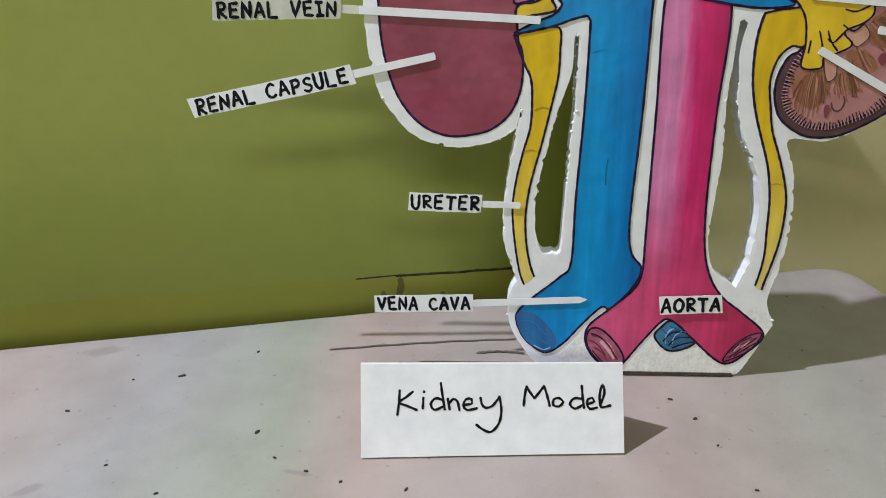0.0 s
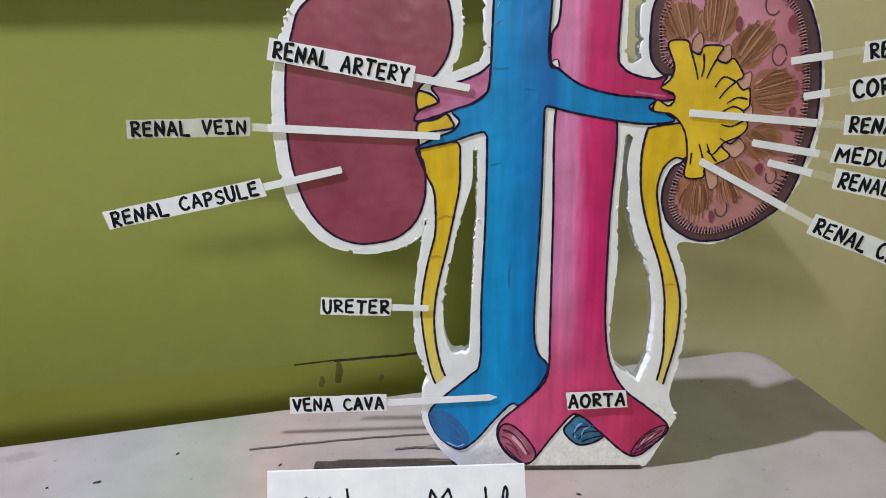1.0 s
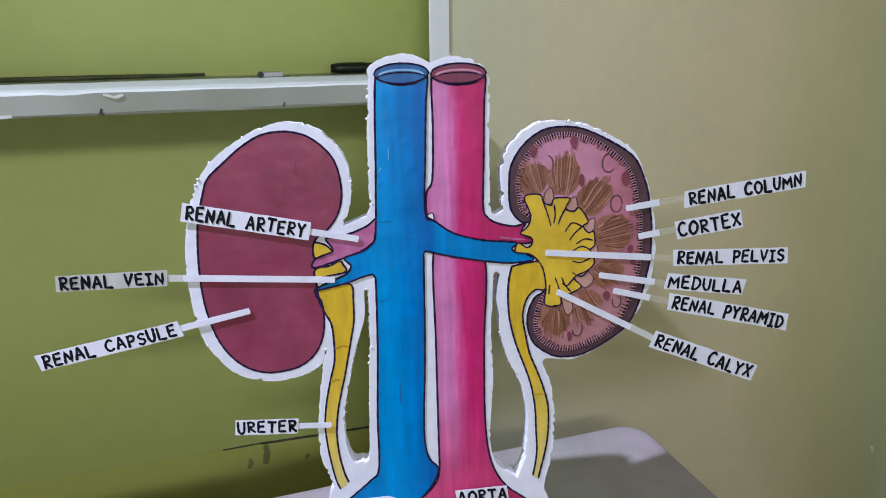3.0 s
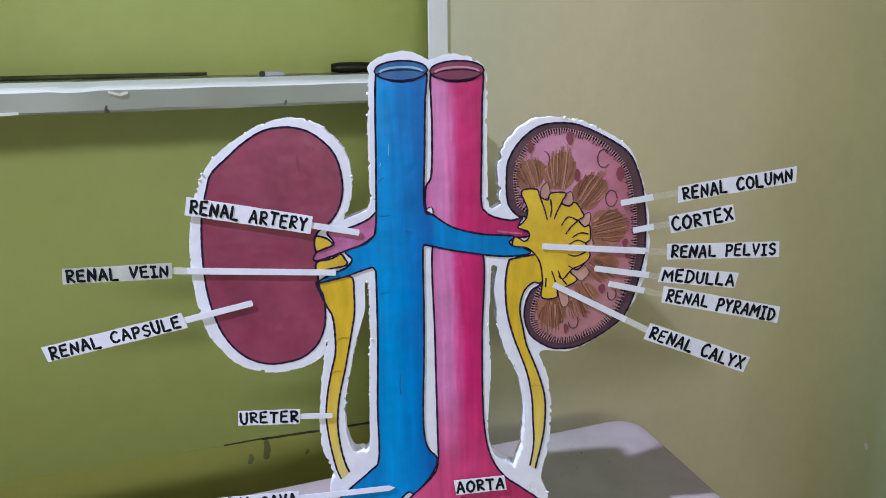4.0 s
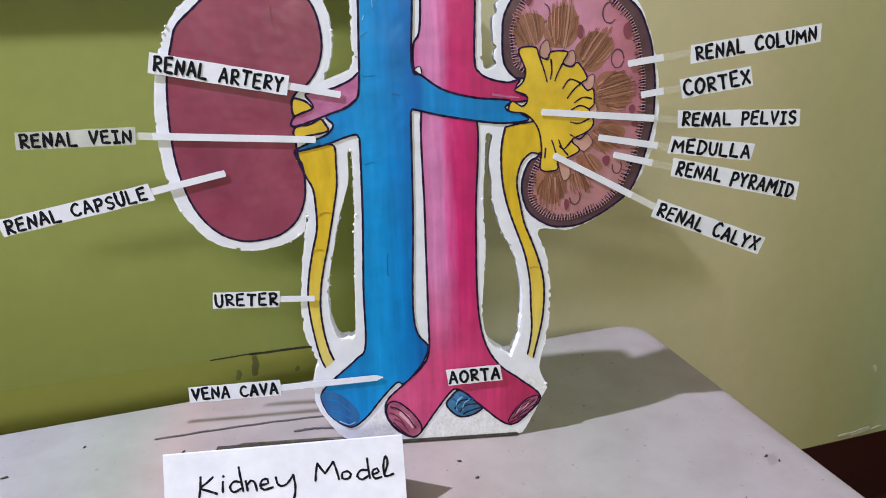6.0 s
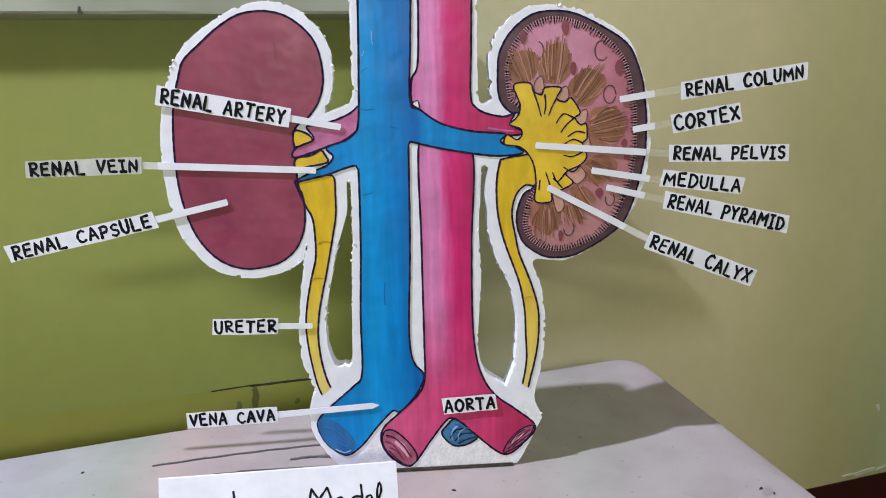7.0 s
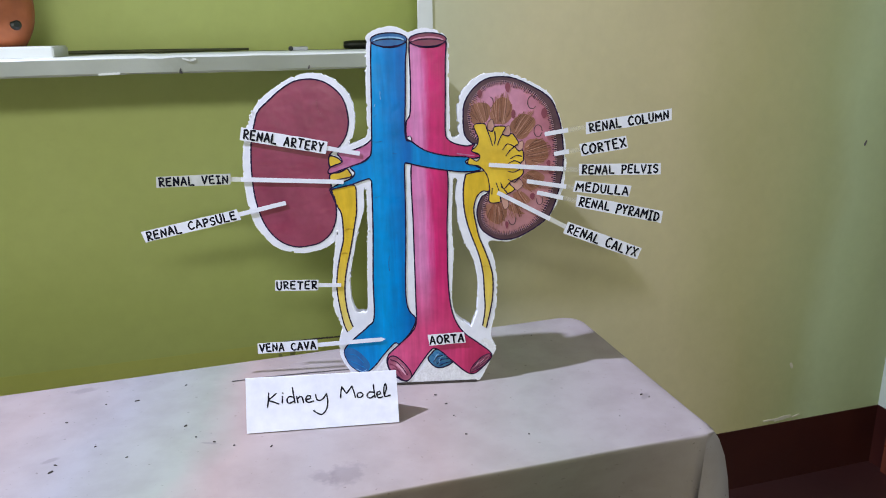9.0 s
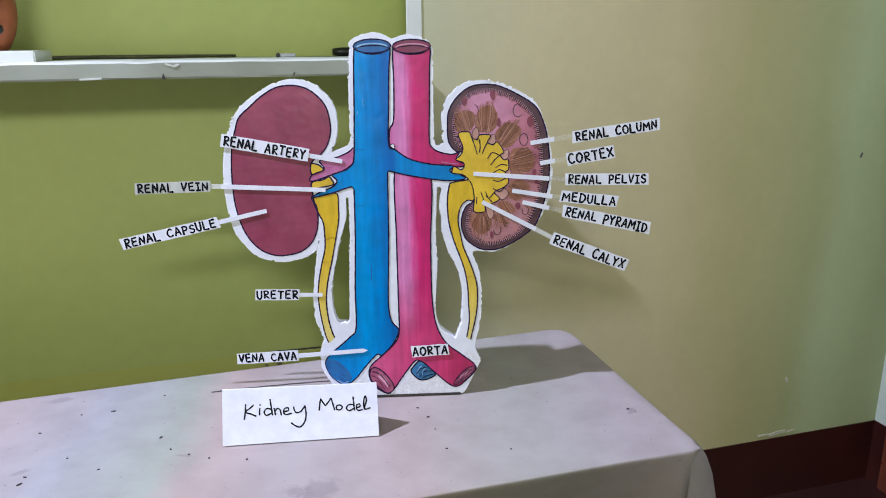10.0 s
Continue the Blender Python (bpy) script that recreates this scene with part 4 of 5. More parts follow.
HUB = Vector((0.108, 0.455))
for i, pts in enumerate(PYRAMIDS):
    c = sum((Vector(q) for q in pts), Vector((0, 0))) / len(pts)
    axis = (c - HUB).normalized()
    side = Vector((-axis.y, axis.x))
    part("pyramid", slab(bmesh.new(), [spline([c + axis * (Vector(q) - c).dot(axis) * 0.94 + side * (Vector(q) - c).dot(side) * 1.2 for q in pts])], -0.0008, -0.0003), BROWN, kidney_cut, "brown fibrous pyramid")
    near = min((Vector(q) - c).dot(axis) for q in pts)
    reach = max((Vector(q) - c).dot(axis) for q in pts)
    wide = max(abs((Vector(q) - c).dot(side)) for q in pts)
    rng = random.Random(20 + i)
    count = max(14, int(wide / 0.00070))
    for k in range(count):
        # long brush hairs that spread from the hub and end unevenly
        f = (k + rng.uniform(0.1, 0.9)) / count * 2 - 1
        bow = math.sqrt(max(0.06, 1 - f * f))
        b0 = c + axis * near * rng.uniform(0.55, 1.05) * bow + side * wide * f * 0.80
        b1 = c + axis * reach * rng.uniform(0.6, 1.38) * bow + side * wide * f * 1.2
        mid = (b0 + b1) / 2 + side * (f * wide * 0.10 + rng.uniform(-0.0012, 0.0012))
        bm = ribbon(bmesh.new(), spline([b0, mid, b1], False, 0.004), rng.uniform(0.0008, 0.0023), -0.0010 - 0.00002 * (k % 30), -0.0004, taper=rng.uniform(0.3, 0.9))
        part("fibre", bm, (BARK, TAWNY, RUSSET, BROWN, BROWN, BROWN, BARK, RUSSET, TAWNY, BROWN)[rng.randrange(10)], kidney_cut)

for x, z, w, h, turn in ((0.0758, 0.583, 0.008, 0.013, 10), (0.1294, 0.594, 0.009, 0.015, 0), (0.1995, 0.5415, 0.010, 0.016, 5), (0.1398, 0.542, 0.007, 0.014, 30), (0.2074, 0.446, 0.007, 0.011, 0), (0.212, 0.428, 0.008, 0.006, 10), (0.124, 0.328, 0.006, 0.012, -10), (0.175, 0.3825, 0.009, 0.011, 0)):
    ring = [Vector((x + 0.55 * w * math.cos(a) * (1 + 0.25 * math.sin(a)), z + 0.62 * h * math.sin(a) * (1 + 0.2 * math.cos(a + turn)))) for a in np.linspace(0, 2 * math.pi, 14, endpoint=False)]
    part("spot", slab(bmesh.new(), [ring], -0.0013, -0.0003), DARK_PINK, kidney_cut)
curls = []
for x, z, r, a0, a1 in ((0.1764, 0.565, 0.0125, 60, 320), (0.094, 0.567, 0.011, -80, 80), (0.1875, 0.510, 0.0115, 0, 345), (0.1897, 0.374, 0.009, 160, 400), (0.1347, 0.337, 0.010, 185, 400), (0.061, 0.512, 0.007, 40, 380)):
    curls.append([(x + 0.7 * r * math.cos(radians(a)), z + r * math.sin(radians(a))) for a in np.linspace(a0, a1, 8)])
brush_lines("curl", curls, 0.0018, 3, kidney_cut, PLUM, taper=0.2)
for pts in ([(0.091, 0.53), (0.099, 0.535), (0.102, 0.518), (0.094, 0.513), (0.089, 0.518)], [(0.12, 0.515), (0.131, 0.522), (0.134, 0.508), (0.128, 0.503), (0.119, 0.507)], [(0.145, 0.486), (0.157, 0.492), (0.157, 0.477), (0.149, 0.473), (0.142, 0.481)], [(0.131, 0.411), (0.145, 0.421), (0.157, 0.408), (0.147, 0.396), (0.14, 0.399)], [(0.152, 0.45), (0.16, 0.457), (0.162, 0.444), (0.157, 0.436)], [(0.113, 0.385), (0.124, 0.388), (0.128, 0.366), (0.119, 0.36)]):
    painted("calyx", pts, CALYX, 4, kidney_cut, line=0.0011, line_mat=PLUM)

painted("aorta", AORTA_UP, AORTA, 2, model, "upper aorta, lilac pink to crimson")
aorta = painted("aorta", AORTA_LOW, AORTA, 2, model, "forked lower aorta, lilac pink to crimson")
painted("renal_artery", ARTERY_L, LILAC, 2, model, "lilac pink branch artery")
brush_lines("artery_stroke", [[(0.030, 0.472), (0.046, 0.469), (0.062, 0.467)]], 0.0030, 3, model, LILAC, "lilac pink brush stroke on the branch artery", 0.5)
painted("vena_cava", CAVA_A + CAVA_B, BLUE, 3, model, "bright blue vein with side branches")
painted("paper_gap", [(-0.0665, 0.5055), (-0.0595, 0.5095), (-0.0580, 0.5000)], PAPER, 4, model, "small unpainted gap", line=0.0014)
painted("vein_stub", BLUE_BIT, GREY_BLUE, 1, model, "small grey-blue vein end between the forks")

for name, cx, w, mat, mat_in, top in (("tube_mouth", -0.0925, 0.0345, DEEP_BLUE, PALE_BLUE, 0.689), ("tube_mouth", -0.020, 0.0355, DEEP_CRIMSON, PALE_ROSE, 0.687)):
    def oval(a, b, dz):
        return [(cx + a * math.cos(t), top + dz + b * math.sin(t)) for t in np.linspace(0, 2 * math.pi, 16, endpoint=False)]
    mouth = painted(name, oval(w, 0.0125, 0.0), mat, 4, model, "dark open end of the painted tube", line=0.0022)
    moon = [(cx + w * 0.86 * math.cos(t), top - 0.002 + 0.0078 * math.sin(t)) for t in np.linspace(0.15, math.pi - 0.15, 9)] + [(cx + w * 0.80 * math.cos(t), top - 0.0035 + 0.0066 * math.sin(t)) for t in np.linspace(math.pi - 0.2, 0.2, 8)]
    part("highlight", slab(bmesh.new(), [spline(moon)], -0.0017, -0.001), mat_in, mouth, "pale crescent")
    brush_lines("rim_line", [[(cx + w * 0.9 * math.cos(t), top - 0.0050 + 0.0060 * math.sin(t)) for t in np.linspace(0.1, math.pi - 0.1, 9)]], 0.0014, 5, mouth, taper=0.0)

# torn foot of the board, where no paper covers the foam
for pts in ([(-0.079, 0.0055), (-0.074, 0.014), (-0.052, 0.038), (-0.033, 0.056), (-0.012, 0.040), (0.008, 0.041), (0.022, 0.047), (0.040, 0.024), (0.050, 0.014), (0.058, 0.0055)],
            [(0.086, 0.062), (0.076, 0.074), (0.066, 0.088), (0.074, 0.094), (0.086, 0.088), (0.095, 0.078), (0.097, 0.068)],
            [(-0.160, 0.024), (-0.142, 0.045), (-0.122, 0.066), (-0.128, 0.046), (-0.118, 0.026), (-0.106, 0.014), (-0.122, 0.0075), (-0.146, 0.010)]):
    part("bare_foam", slab(bmesh.new(), [rough(spline(pts, True, 0.003), 0.0008, 11)], -0.0002, 0.0001), BARE_FOAM, model, "rough torn foam with no paper on it")

# open ends of the forked tubes at the foot
painted("tube_end", [(-0.210, 0.084), (-0.196, 0.088), (-0.178, 0.076), (-0.162, 0.055), (-0.163, 0.041), (-0.174, 0.034), (-0.193, 0.045), (-0.205, 0.061)], DEEP_BLUE, 4, model, "dark blue shaded tube end", line=0)
painted("tube_end", [(-0.121, 0.064), (-0.108, 0.065), (-0.090, 0.048), (-0.078, 0.028), (-0.080, 0.016), (-0.092, 0.012), (-0.112, 0.026), (-0.124, 0.047)], ROSE, 4, model, "rose shaded tube end with pale glints", line=0.0022)
painted("tube_end", [(0.044, 0.022), (0.052, 0.040), (0.070, 0.056), (0.086, 0.059), (0.073, 0.037)], ROSE, 4, model, "crimson shaded tube end", line=0.0016)
brush_lines("glint", [[(-0.106, 0.052), (-0.096, 0.044), (-0.088, 0.030)], [(0.055, 0.036), (0.062, 0.046)], [(0.064, 0.040), (0.072, 0.050)]], 0.0020, 5, model, BLUSH, "pale brush glint")
brush_lines("glint", [[(-0.188, 0.043), (-0.176, 0.037), (-0.168, 0.040)], [(-0.020, 0.066), (-0.028, 0.058), (-0.028, 0.046)], [(-0.010, 0.062), (-0.018, 0.056), (-0.02, 0.046)]], 0.0015, 6, model, PALE_BLUE, "pale blue painted glint")

brush_lines("shading_stroke", [[(-0.118, 0.057), (-0.107, 0.053), (-0.095, 0.041), (-0.087, 0.024)], [(-0.114, 0.040), (-0.105, 0.034), (-0.096, 0.020)], [(-0.120, 0.050), (-0.110, 0.044), (-0.100, 0.030)]], 0.0019, 5, model, DEEP_CRIMSON, "dark crimson shading stroke", 0.3)
brush_lines("shading_stroke", [[(0.048, 0.028), (0.060, 0.034), (0.074, 0.040)], [(0.054, 0.041), (0.066, 0.047), (0.079, 0.054)], [(0.050, 0.034), (0.058, 0.046), (0.070, 0.053)]], 0.0017, 5, model, DEEP_CRIMSON, "dark crimson shading stroke", 0.3)
brush_lines("shading_stroke", [[(-0.202, 0.076), (-0.188, 0.072), (-0.173, 0.056)], [(-0.198, 0.060), (-0.186, 0.054), (-0.172, 0.045)]], 0.0012, 5, model, BLUE, "blue shading stroke", 0.3)
brush_lines("shading_stroke", [[(-0.033, 0.064), (-0.022, 0.056), (-0.004, 0.054)], [(-0.028, 0.050), (-0.018, 0.045), (-0.006, 0.046)], [(-0.024, 0.069), (-0.014, 0.064), (-0.004, 0.061)]], 0.0015, 5, model, DEEP_BLUE, "dark blue shading stroke", 0.3)
brush_lines("dark_stroke", [[(-0.119, 0.059), (-0.110, 0.056), (-0.097, 0.044), (-0.085, 0.024)], [(-0.116, 0.036), (-0.108, 0.026), (-0.098, 0.016)], [(0.050, 0.027), (0.064, 0.040), (0.081, 0.054)], [(0.056, 0.029), (0.068, 0.039), (0.080, 0.047)], [(0.053, 0.036), (0.062, 0.048), (0.074, 0.055)]], 0.0013, 6, model, LINE, "dark pen stroke inside the tube end", 0.3)
brush_lines("dark_stroke", [[(-0.031, 0.049), (-0.022, 0.060), (-0.007, 0.061)], [(-0.024, 0.044), (-0.015, 0.053), (0.001, 0.054)], [(-0.019, 0.040), (-0.008, 0.045), (0.006, 0.048)]], 0.0015, 6, model, LINE, "dark pen stroke on the vein end", 0.3)
brush_lines("glint", [[(-0.106, 0.048), (-0.097, 0.037), (-0.090, 0.026)]], 0.0048, 5, model, BLUSH, "pale brush glint", 0.5)
# creases in the blue paint, their dark line drawn as strokes
brush_lines("crease", [[(-0.136, 0.503), (-0.126, 0.500), (-0.114, 0.501)], [(-0.131, 0.545), (-0.126, 0.549), (-0.121, 0.552)], [(-0.137, 0.524), (-0.131, 0.521)], [(-0.095, 0.478), (-0.086, 0.476)], [(-0.134, 0.392), (-0.122, 0.395)]], 0.0006, 4, model, DEEP_BLUE)
# gloss on the crinkled blue tube, put in as pale strokes
brush_lines("glint", [[(-0.113, 0.580), (-0.1135, 0.588), (-0.113, 0.595)], [(-0.126, 0.566), (-0.124, 0.571)]], 0.0009, 4, model, PALE_BLUE, "pale blue painted glint")

for pts, layer, split in ((URETER_L, 1, 12), (URETER_R, 2, 14)):
    ureter = painted("ureter", pts, FADED, layer, model, "yellow painted ureter, paler at the foot", line=0)
    brush_lines("outline", [pts[:split], pts[split:] + pts[:1]], 0.0027, layer + 1, ureter, taper=0.15)
painted("yellow_fold", YEL_A, YELLOW, 4, model)
painted("yellow_fold", YEL_B, YELLOW, 4, model)
pelvis = painted("renal_pelvis", PELVIS, YELLOW, 5, model, "yellow renal pelvis with spread fingers", line=0.0020)
brush_lines("fold_line", [
    [(0.088, 0.517), (0.094, 0.500), (0.098, 0.485)], [(0.103, 0.512), (0.104, 0.498), (0.102, 0.488)], [(0.118, 0.507), (0.112, 0.496), (0.108, 0.486)], [(0.140, 0.482), (0.127, 0.487), (0.118, 0.476)], [(0.142, 0.482), (0.132, 0.474), (0.124, 0.464)],
    [(0.152, 0.449), (0.140, 0.454), (0.126, 0.447)], [(0.157, 0.440), (0.140, 0.432), (0.128, 0.434)], [(0.150, 0.421), (0.140, 0.412), (0.128, 0.418)], [(0.130, 0.411), (0.120, 0.400), (0.114, 0.404)], [(0.112, 0.385), (0.108, 0.400), (0.104, 0.412)], [(0.125, 0.392), (0.117, 0.402), (0.113, 0.412)],
    [(0.155, 0.462), (0.144, 0.464), (0.133, 0.458)], [(0.096, 0.402), (0.095, 0.390)]], 0.0023, 6, pelvis)
# folds in the painted paper, each given its dark line as a stroke
brush_lines("crease", [[(-0.196, 0.330), (-0.188, 0.334), (-0.179, 0.332)], [(-0.206, 0.283), (-0.2, 0.286), (-0.193, 0.285)], [(0.072, 0.243), (0.08, 0.246), (0.086, 0.244)]], 0.0009, 3, model, OCHRE)
brush_lines("crease", [[(-0.233, 0.585), (-0.232, 0.566), (-0.228, 0.556)]], 0.0010, 2, model, DARK_PINK)
brush_lines("crease", [[(-0.112, 0.245), (-0.1125, 0.26), (-0.111, 0.275)]], 0.0012, 4, model, DEEP_BLUE)

# paper name labels on strips that point at what they name
LABELS = (
    ("RENAL ARTERY", -0.299, 0.509, 0.163, 0.0240, -11.6, (-0.219, 0.492), (-0.157, 0.479)),
    ("RENAL VEIN", -0.474, 0.440, 0.139, 0.0210, 0.4, (-0.405, 0.440), (-0.191, 0.426)),
    ("RENAL CAPSULE", -0.487, 0.353, 0.188, 0.0217, 11.2, (-0.395, 0.371), (-0.304, 0.390)),
    ("URETER", -0.295, 0.225, 0.084, 0.0215, -2.1, (-0.253, 0.223), (-0.208, 0.221)),
    ("VENA CAVA", -0.322, 0.099, 0.119, 0.0220, 0.8, (-0.262, 0.099), (-0.126, 0.104)),
    ("AORTA", -0.003, 0.098, 0.074, 0.0230, 1.9, None, None),
    ("RENAL COLUMN", 0.365, 0.522, 0.170, 0.0225, 7.1, (0.280, 0.514), (0.200, 0.503)),
    ("CORTEX", 0.316, 0.476, 0.093, 0.0250, 8.0, (0.270, 0.471), (0.218, 0.464)),
    ("RENAL PELVIS", 0.349, 0.429, 0.163, 0.0226, -1.6, (0.268, 0.431), (0.090, 0.448)),
    ("MEDULLA", 0.314, 0.392, 0.113, 0.0225, -7.6, (0.258, 0.396), (0.164, 0.413)),
    ("RENAL PYRAMID", 0.349, 0.350, 0.178, 0.0240, -13.3, (0.262, 0.370), (0.184, 0.390)),
    ("RENAL CALYX", 0.316, 0.287, 0.162, 0.0250, -22.0, (0.242, 0.318), (0.106, 0.393)),
)


# where the pointer is clear plastic from the label on: share of its length, and the plastic
CLEAR = {"RENAL COLUMN": (0.50, FILM), "CORTEX": (0.54, FILM), "RENAL PELVIS": (0.23, FILM), "MEDULLA": (0.26, FILM), "RENAL PYRAMID": (0.42, FILM), "RENAL CALYX": (0.29, MILKY), "RENAL VEIN": (0.14, MILKY)}


def paper_strip(bm, length, height, m, y, skew, seed):
    rng = random.Random(seed)
    n = 12
    front, back = [], []
    for i in range(n + 1):
        x = -length / 2 + length * i / n
        curl = 0.0002 * math.sin(i / n * math.pi * 1.3 + seed)
        col = []
        for s in (-1, 1):
            h = s * height / 2 * (1 + rng.uniform(-0.03, 0.03))
            col.append((x + skew * h * (1 if i in (0, n) else 0.5), y + curl, h))
        front.append([bm.verts.new(m @ Vector(c)) for c in col])
        back.append([bm.verts.new(m @ Vector((c[0], c[1] + 0.0006, c[2]))) for c in col])
    for a, b, c, d in zip(front, front[1:], back, back[1:]):
        bm.faces.new((a[0], b[0], b[1], a[1]))
        bm.faces.new((c[0], c[1], d[1], d[0]))
        bm.faces.new((a[1], b[1], d[1], c[1]))
        bm.faces.new((a[0], c[0], d[0], b[0]))
    for a, c in ((front[0], back[0]), (front[-1], back[-1])):
        bm.faces.new((a[0], a[1], c[1], c[0]))
    return bm


for k, (text, cx, cz, length, height, turn, p, q) in enumerate(LABELS):
    m = pose(cx, 0, cz, 0, -turn, 0)
    y = -0.0038
    plate = part("name_label", paper_strip(bmesh.new(), length, height, m, y, 0.12 * math.sin(k * 2.3), k), THIN_PAPER if text == "RENAL VEIN" else PAPER, model, ("thin greyed" if text == "RENAL VEIN" else "white") + " paper name label in black marker capitals")
    bm = bmesh.new()
    write(bm, text, length * 0.92, height * 0.70, 0.0034, y - 0.0003, m, 60 + k)
    part("lettering", bm, INK, plate, text.lower())
    if p:
        a, b = Vector(p), Vector(q)
        d = (b - a).normalized()
        width = 0.0088 if text != "URETER" else 0.0080
        nrm = Vector((-d.y, d.x)) * width / 2
        a = a - d * 0.012
        tip = 0.009 if text == "VENA CAVA" else 0.0008
        joint = CLEAR.get(text)
        start = a.lerp(b, joint[0]) if joint else a
        pieces = [("pointer", PAPER, "white paper pointer strip", [start + nrm, start - nrm, b - nrm * 0.92 - d * tip, b, b + nrm * 0.92 - d * tip])]
        if joint:
            pieces.append(("film_strip", joint[1], "see-through plastic strip that holds the label", [a + nrm, a - nrm, start - nrm, start + nrm]))
        for name, mat, label, loop in pieces:
            bm = bmesh.new()
            f = [bm.verts.new((v.x, -0.0030, v.y)) for v in loop]
            r = [bm.verts.new((v.x, -0.0022, v.y)) for v in loop]
            bm.faces.new(f)
            bm.faces.new(r[::-1])
            for i in range(len(loop)):
                bm.faces.new((f[i], f[(i + 1) % len(loop)], r[(i + 1) % len(loop)], r[i]))
            part(name, bm, mat, plate, label)

# ---- small things on the table ----
# thin dark strip along the foot of the model
stick = part("foot_strip", box(bmesh.new(), (-0.36, -0.003, -0.0001), (0.060, 0.014, 0.0038), pose(0, 0, 0, 0, 0, 0), 0.0012), CRUMB)
tagged(stick, "thin dark strip lying under the foot of the model", "stick")

CARD = pose(-0.243, -0.1665, 0.0004, 0, 0, 3.5)
CARD_W, CARD_H, CARD_LEAN = 0.2785, 0.099, 23.0
bm = bmesh.new()
rise, back = CARD_H * math.cos(radians(CARD_LEAN)), CARD_H * math.sin(radians(CARD_LEAN))
card_rows = []
for i in range(25):
    x = -CARD_W / 2 + CARD_W * i / 24
    sag = 0.0003 * math.sin(i / 24 * math.pi) + 0.0001 * math.sin(i * 0.9)
    top = rise + 0.004 * (0.5 - i / 24)
    pts = ((x, 0.0 + sag, 0.0008), (x * 0.998, back * 0.5 + sag * 0.6, top * 0.5), (x * 0.995, back - 0.001, top - 0.001), (x * 0.995, back, top), (x * 0.995, back + 0.001, top - 0.001), (x, back + 0.5 * back, top * 0.5), (x, 2 * back, 0.0008))
    inner = [(a, b + (0.0006 if k < 3 else -0.0006 if k > 3 else 0), c - 0.0004) for k, (a, b, c) in enumerate(pts)]
    card_rows.append([bm.verts.new(CARD @ Vector(c)) for c in (*pts, *inner[::-1])])
for a, b in zip(card_rows, card_rows[1:]):
    for k in range(14):
        bm.faces.new((a[k], b[k], b[(k + 1) % 14], a[(k + 1) % 14]))
for row in (card_rows[0], card_rows[-1]):
    for k in range(6):
        bm.faces.new((row[k], row[k + 1], row[12 - k], row[13 - k]))
card = part("title_card", bm, PAPER)
tagged(card, "folded white paper card with a handwritten title, on the tablecloth", "card")

CARD_TEXT = ("245,148 242,190 236,232", "288,152 265,172 243,190 270,202 300,215", "322,172 321,190 320,210", "324,150 325,154", "386,180 362,174 346,194 358,214 389,200", "380,122 385,165 392,212",
             "402,175 405,195 408,212", "408,190 420,176 434,184 440,214", "452,196 482,190 480,175 462,176 453,196 465,213 498,206", "510,170 514,192 526,204 548,198 572,168", "572,165 578,210 570,255 545,285 520,280 495,262",
             "652,195 656,160 662,130", "662,130 675,152 688,170", "688,170 704,150 720,128", "720,128 730,160 738,195", "770,168 752,172 750,192 770,196 783,180 770,168", "847,170 820,168 805,188 822,203 850,188", "845,125 848,170 852,200",
             "862,188 886,178 880,165 866,170 862,188 872,203 895,198", "905,190 920,150 915,122 905,150 908,195 940,190")
PANEL = CARD @ pose(0, 0, 0, -CARD_LEAN, 0, 0)
words = (bmesh.new(), bmesh.new())
for i, s in enumerate(CARD_TEXT):
    pts = []
    for q in strokes(s)[0]:
        top, low = 60 - 20 * (q.x - 115) / 860, 385 - 35 * (q.x - 118) / 870
        pts.append(Vector(((q.x - 116) / 868 * CARD_W - CARD_W / 2, (low - q.y) / (low - top) * CARD_H)))
    along = sum(p.x for p in pts) / len(pts) / CARD_W
    lie = 0.0008 * along + 0.0002 * math.cos(math.pi * along) - 0.00015  # the card's own slight twist
    ribbon(words[i > 10], spline(pts, False, 0.0025), 0.0027, lie - 0.00032 - 0.00002 * (i % 6), lie + 0.0005, m=PANEL)
part("word", words[0], INK, card, "kidney")
part("word", words[1], INK, card, "model")

# ---- small things on the shelf ----


def tube(bm, a, b, radii, m=Matrix(), sides=16):
    """A turned body along a line, its radius given at even steps."""
    a, b = Vector(a), Vector(b)
    turn = (b - a).to_track_quat("Z", "Y").to_matrix()
    rows = []
    for i, r in enumerate(radii):
        c = a.lerp(b, i / (len(radii) - 1))
        rows.append([bm.verts.new(m @ (c + turn @ Vector((r * math.cos(t), r * math.sin(t), 0)))) for t in np.linspace(0, 2 * math.pi, sides, endpoint=False)])
    for p, q in zip(rows, rows[1:]):
        for k in range(sides):
            bm.faces.new((p[k], p[(k + 1) % sides], q[(k + 1) % sides], q[k]))
    bm.faces.new(rows[0][::-1])
    bm.faces.new(rows[-1])
    return bm


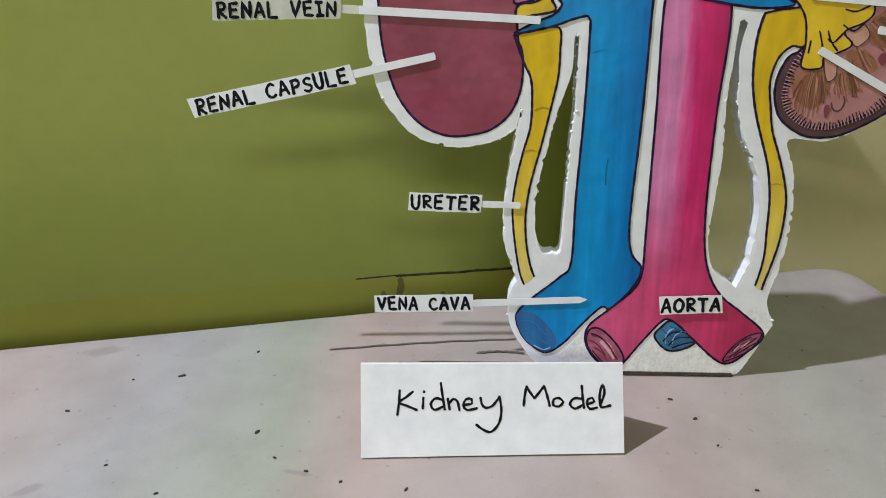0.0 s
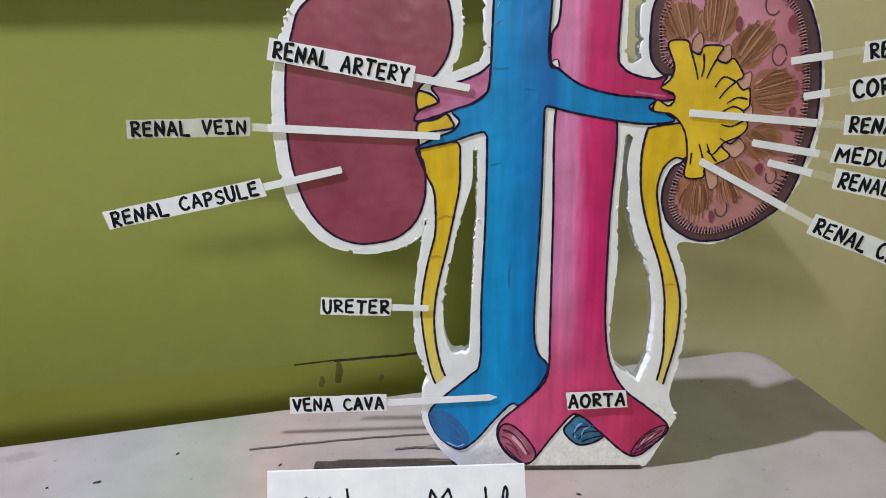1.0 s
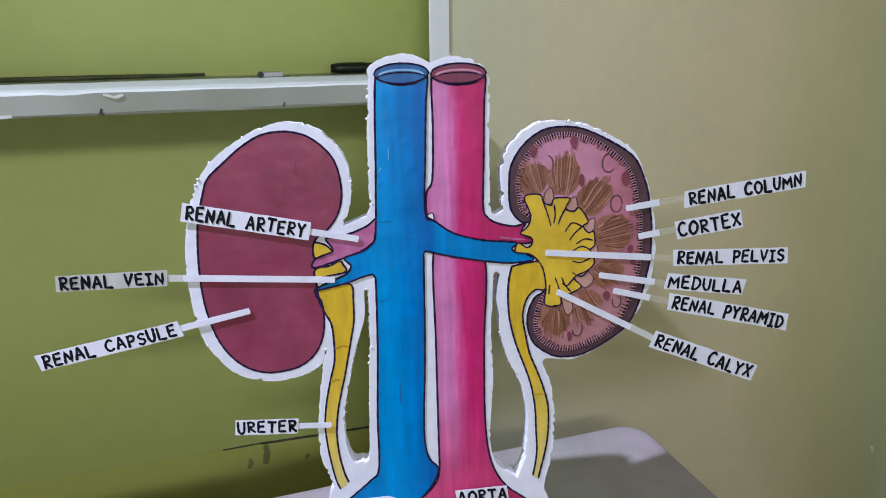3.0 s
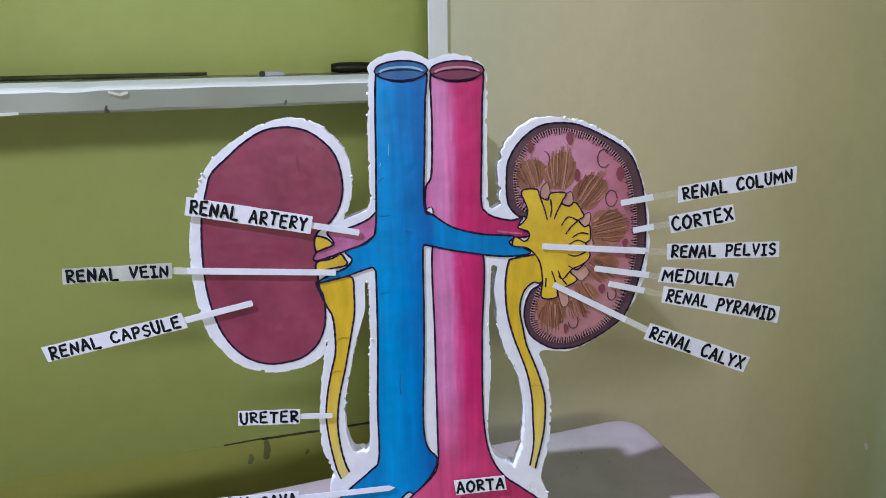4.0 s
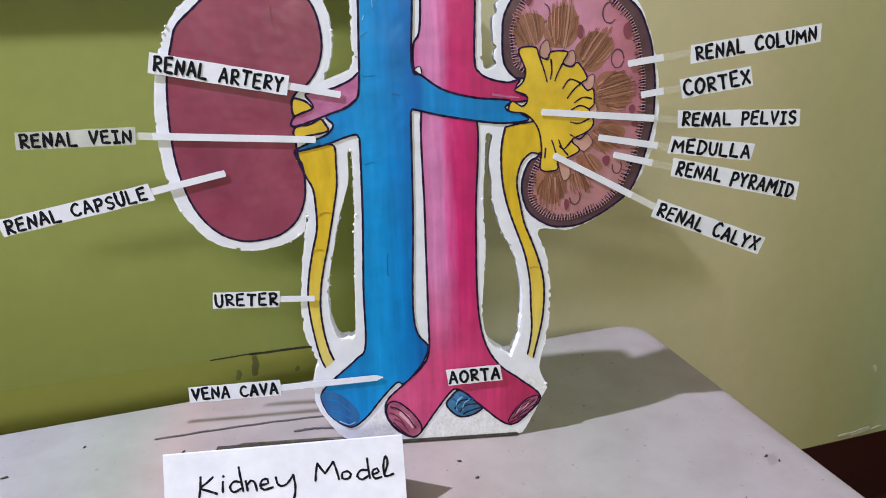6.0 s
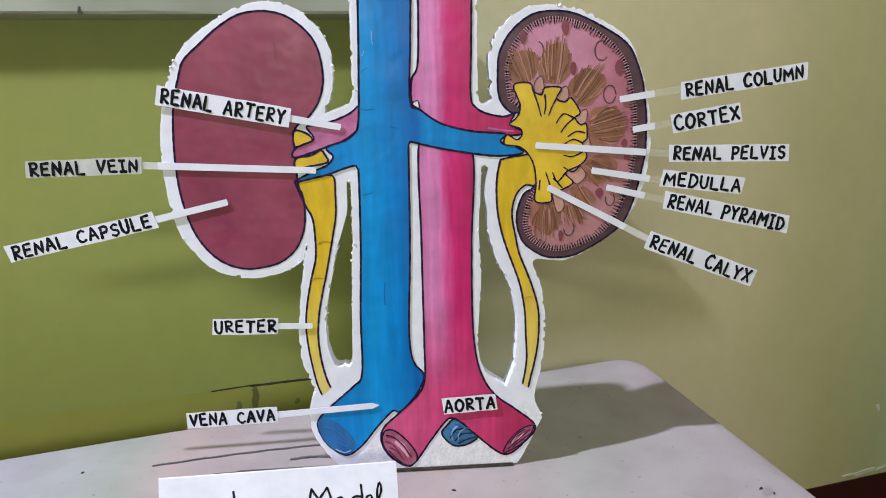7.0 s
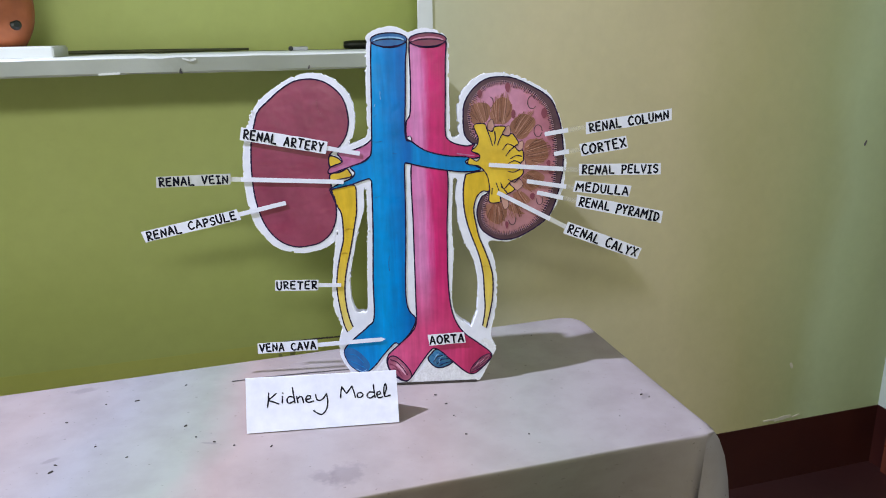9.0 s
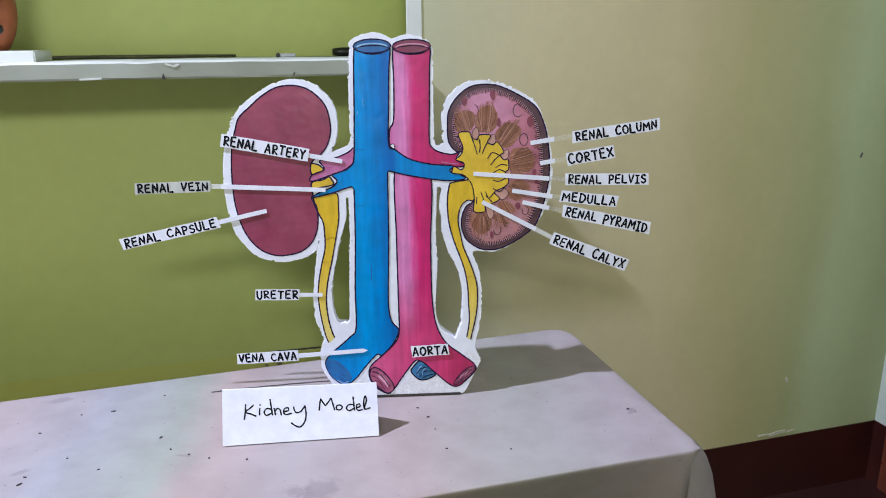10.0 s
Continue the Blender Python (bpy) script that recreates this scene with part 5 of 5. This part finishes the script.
pen = part("marker_pen", tube(bmesh.new(), (-0.079, 0.660, SHELF + 0.011), (0.055, 0.660, SHELF + 0.011), (0.008, 0.0105, 0.011, 0.011, 0.011, 0.0095, 0.0095, 0.0095, 0.0095, 0.008), ROOM), BLACK, smooth=True)
tagged(pen, "black marker pen lying on the white shelf", "pen")
clip = part("eraser", box(bmesh.new(), (-0.219, 0.592, SHELF - 0.0002), (-0.180, 0.611, SHELF + 0.0095), ROOM, 0.002), CLIP_GREY)
part("end_cap", box(bmesh.new(), (-0.227, 0.591, SHELF - 0.0004), (-0.217, 0.612, SHELF + 0.0105), ROOM, 0.002), BLACK, clip, "black end cap")
tagged(clip, "small grey eraser with a black end, lying on the shelf", "eraser")
rod = part("thin_rod", tube(bmesh.new(), (-1.30, 0.672, SHELF + 0.0035), (-0.321, 0.672, SHELF + 0.0045), (0.0045, 0.0045, 0.0045, 0.0045, 0.0045, 0.003), ROOM, 8), CANE, smooth=True)
tagged(rod, "long thin dark rod lying along the back of the shelf", "rod")

tile = part("white_tile", box(bmesh.new(), (-1.059, 0.43, SHELF - 0.004), (-0.729, 0.60, SHELF + 0.022), ROOM, 0.003), TRIM)
tagged(tile, "white ceramic slab lying on the shelf under a pot", "tile")
pot = base("terracotta_pot", ROOM @ Vector((-0.840, 0.530, SHELF + 0.022)))
part("body", tube(bmesh.new(), (0, 0, 0), (0, 0, 0.115), (0.040, 0.050, 0.058, 0.063, 0.066, 0.067, 0.067, 0.066)), TERRACOTTA, pot, "orange terracotta body", True)
part("lid", tube(bmesh.new(), (0, 0, 0.117), (0, 0, 0.185), (0.066, 0.069, 0.070, 0.066, 0.056, 0.040, 0.02)), BEIGE, pot, "beige rounded top", True)
part("band", tube(bmesh.new(), (0, 0, 0.108), (0, 0, 0.117), (0.0675, 0.069, 0.0685)), WOOD, pot, "dark painted band", True)
for a in (-95, -140, -40):
    part("painted_dot", tube(bmesh.new(), (0.060 * math.cos(radians(a)), 0.060 * math.sin(radians(a)), 0.045), (0.0655 * math.cos(radians(a)), 0.0655 * math.sin(radians(a)), 0.046), (0.012, 0.0115, 0.006)), BLACK, pot, "black painted dot")
tagged(pot, "orange terracotta pot with black dots on a white slab", "pot")
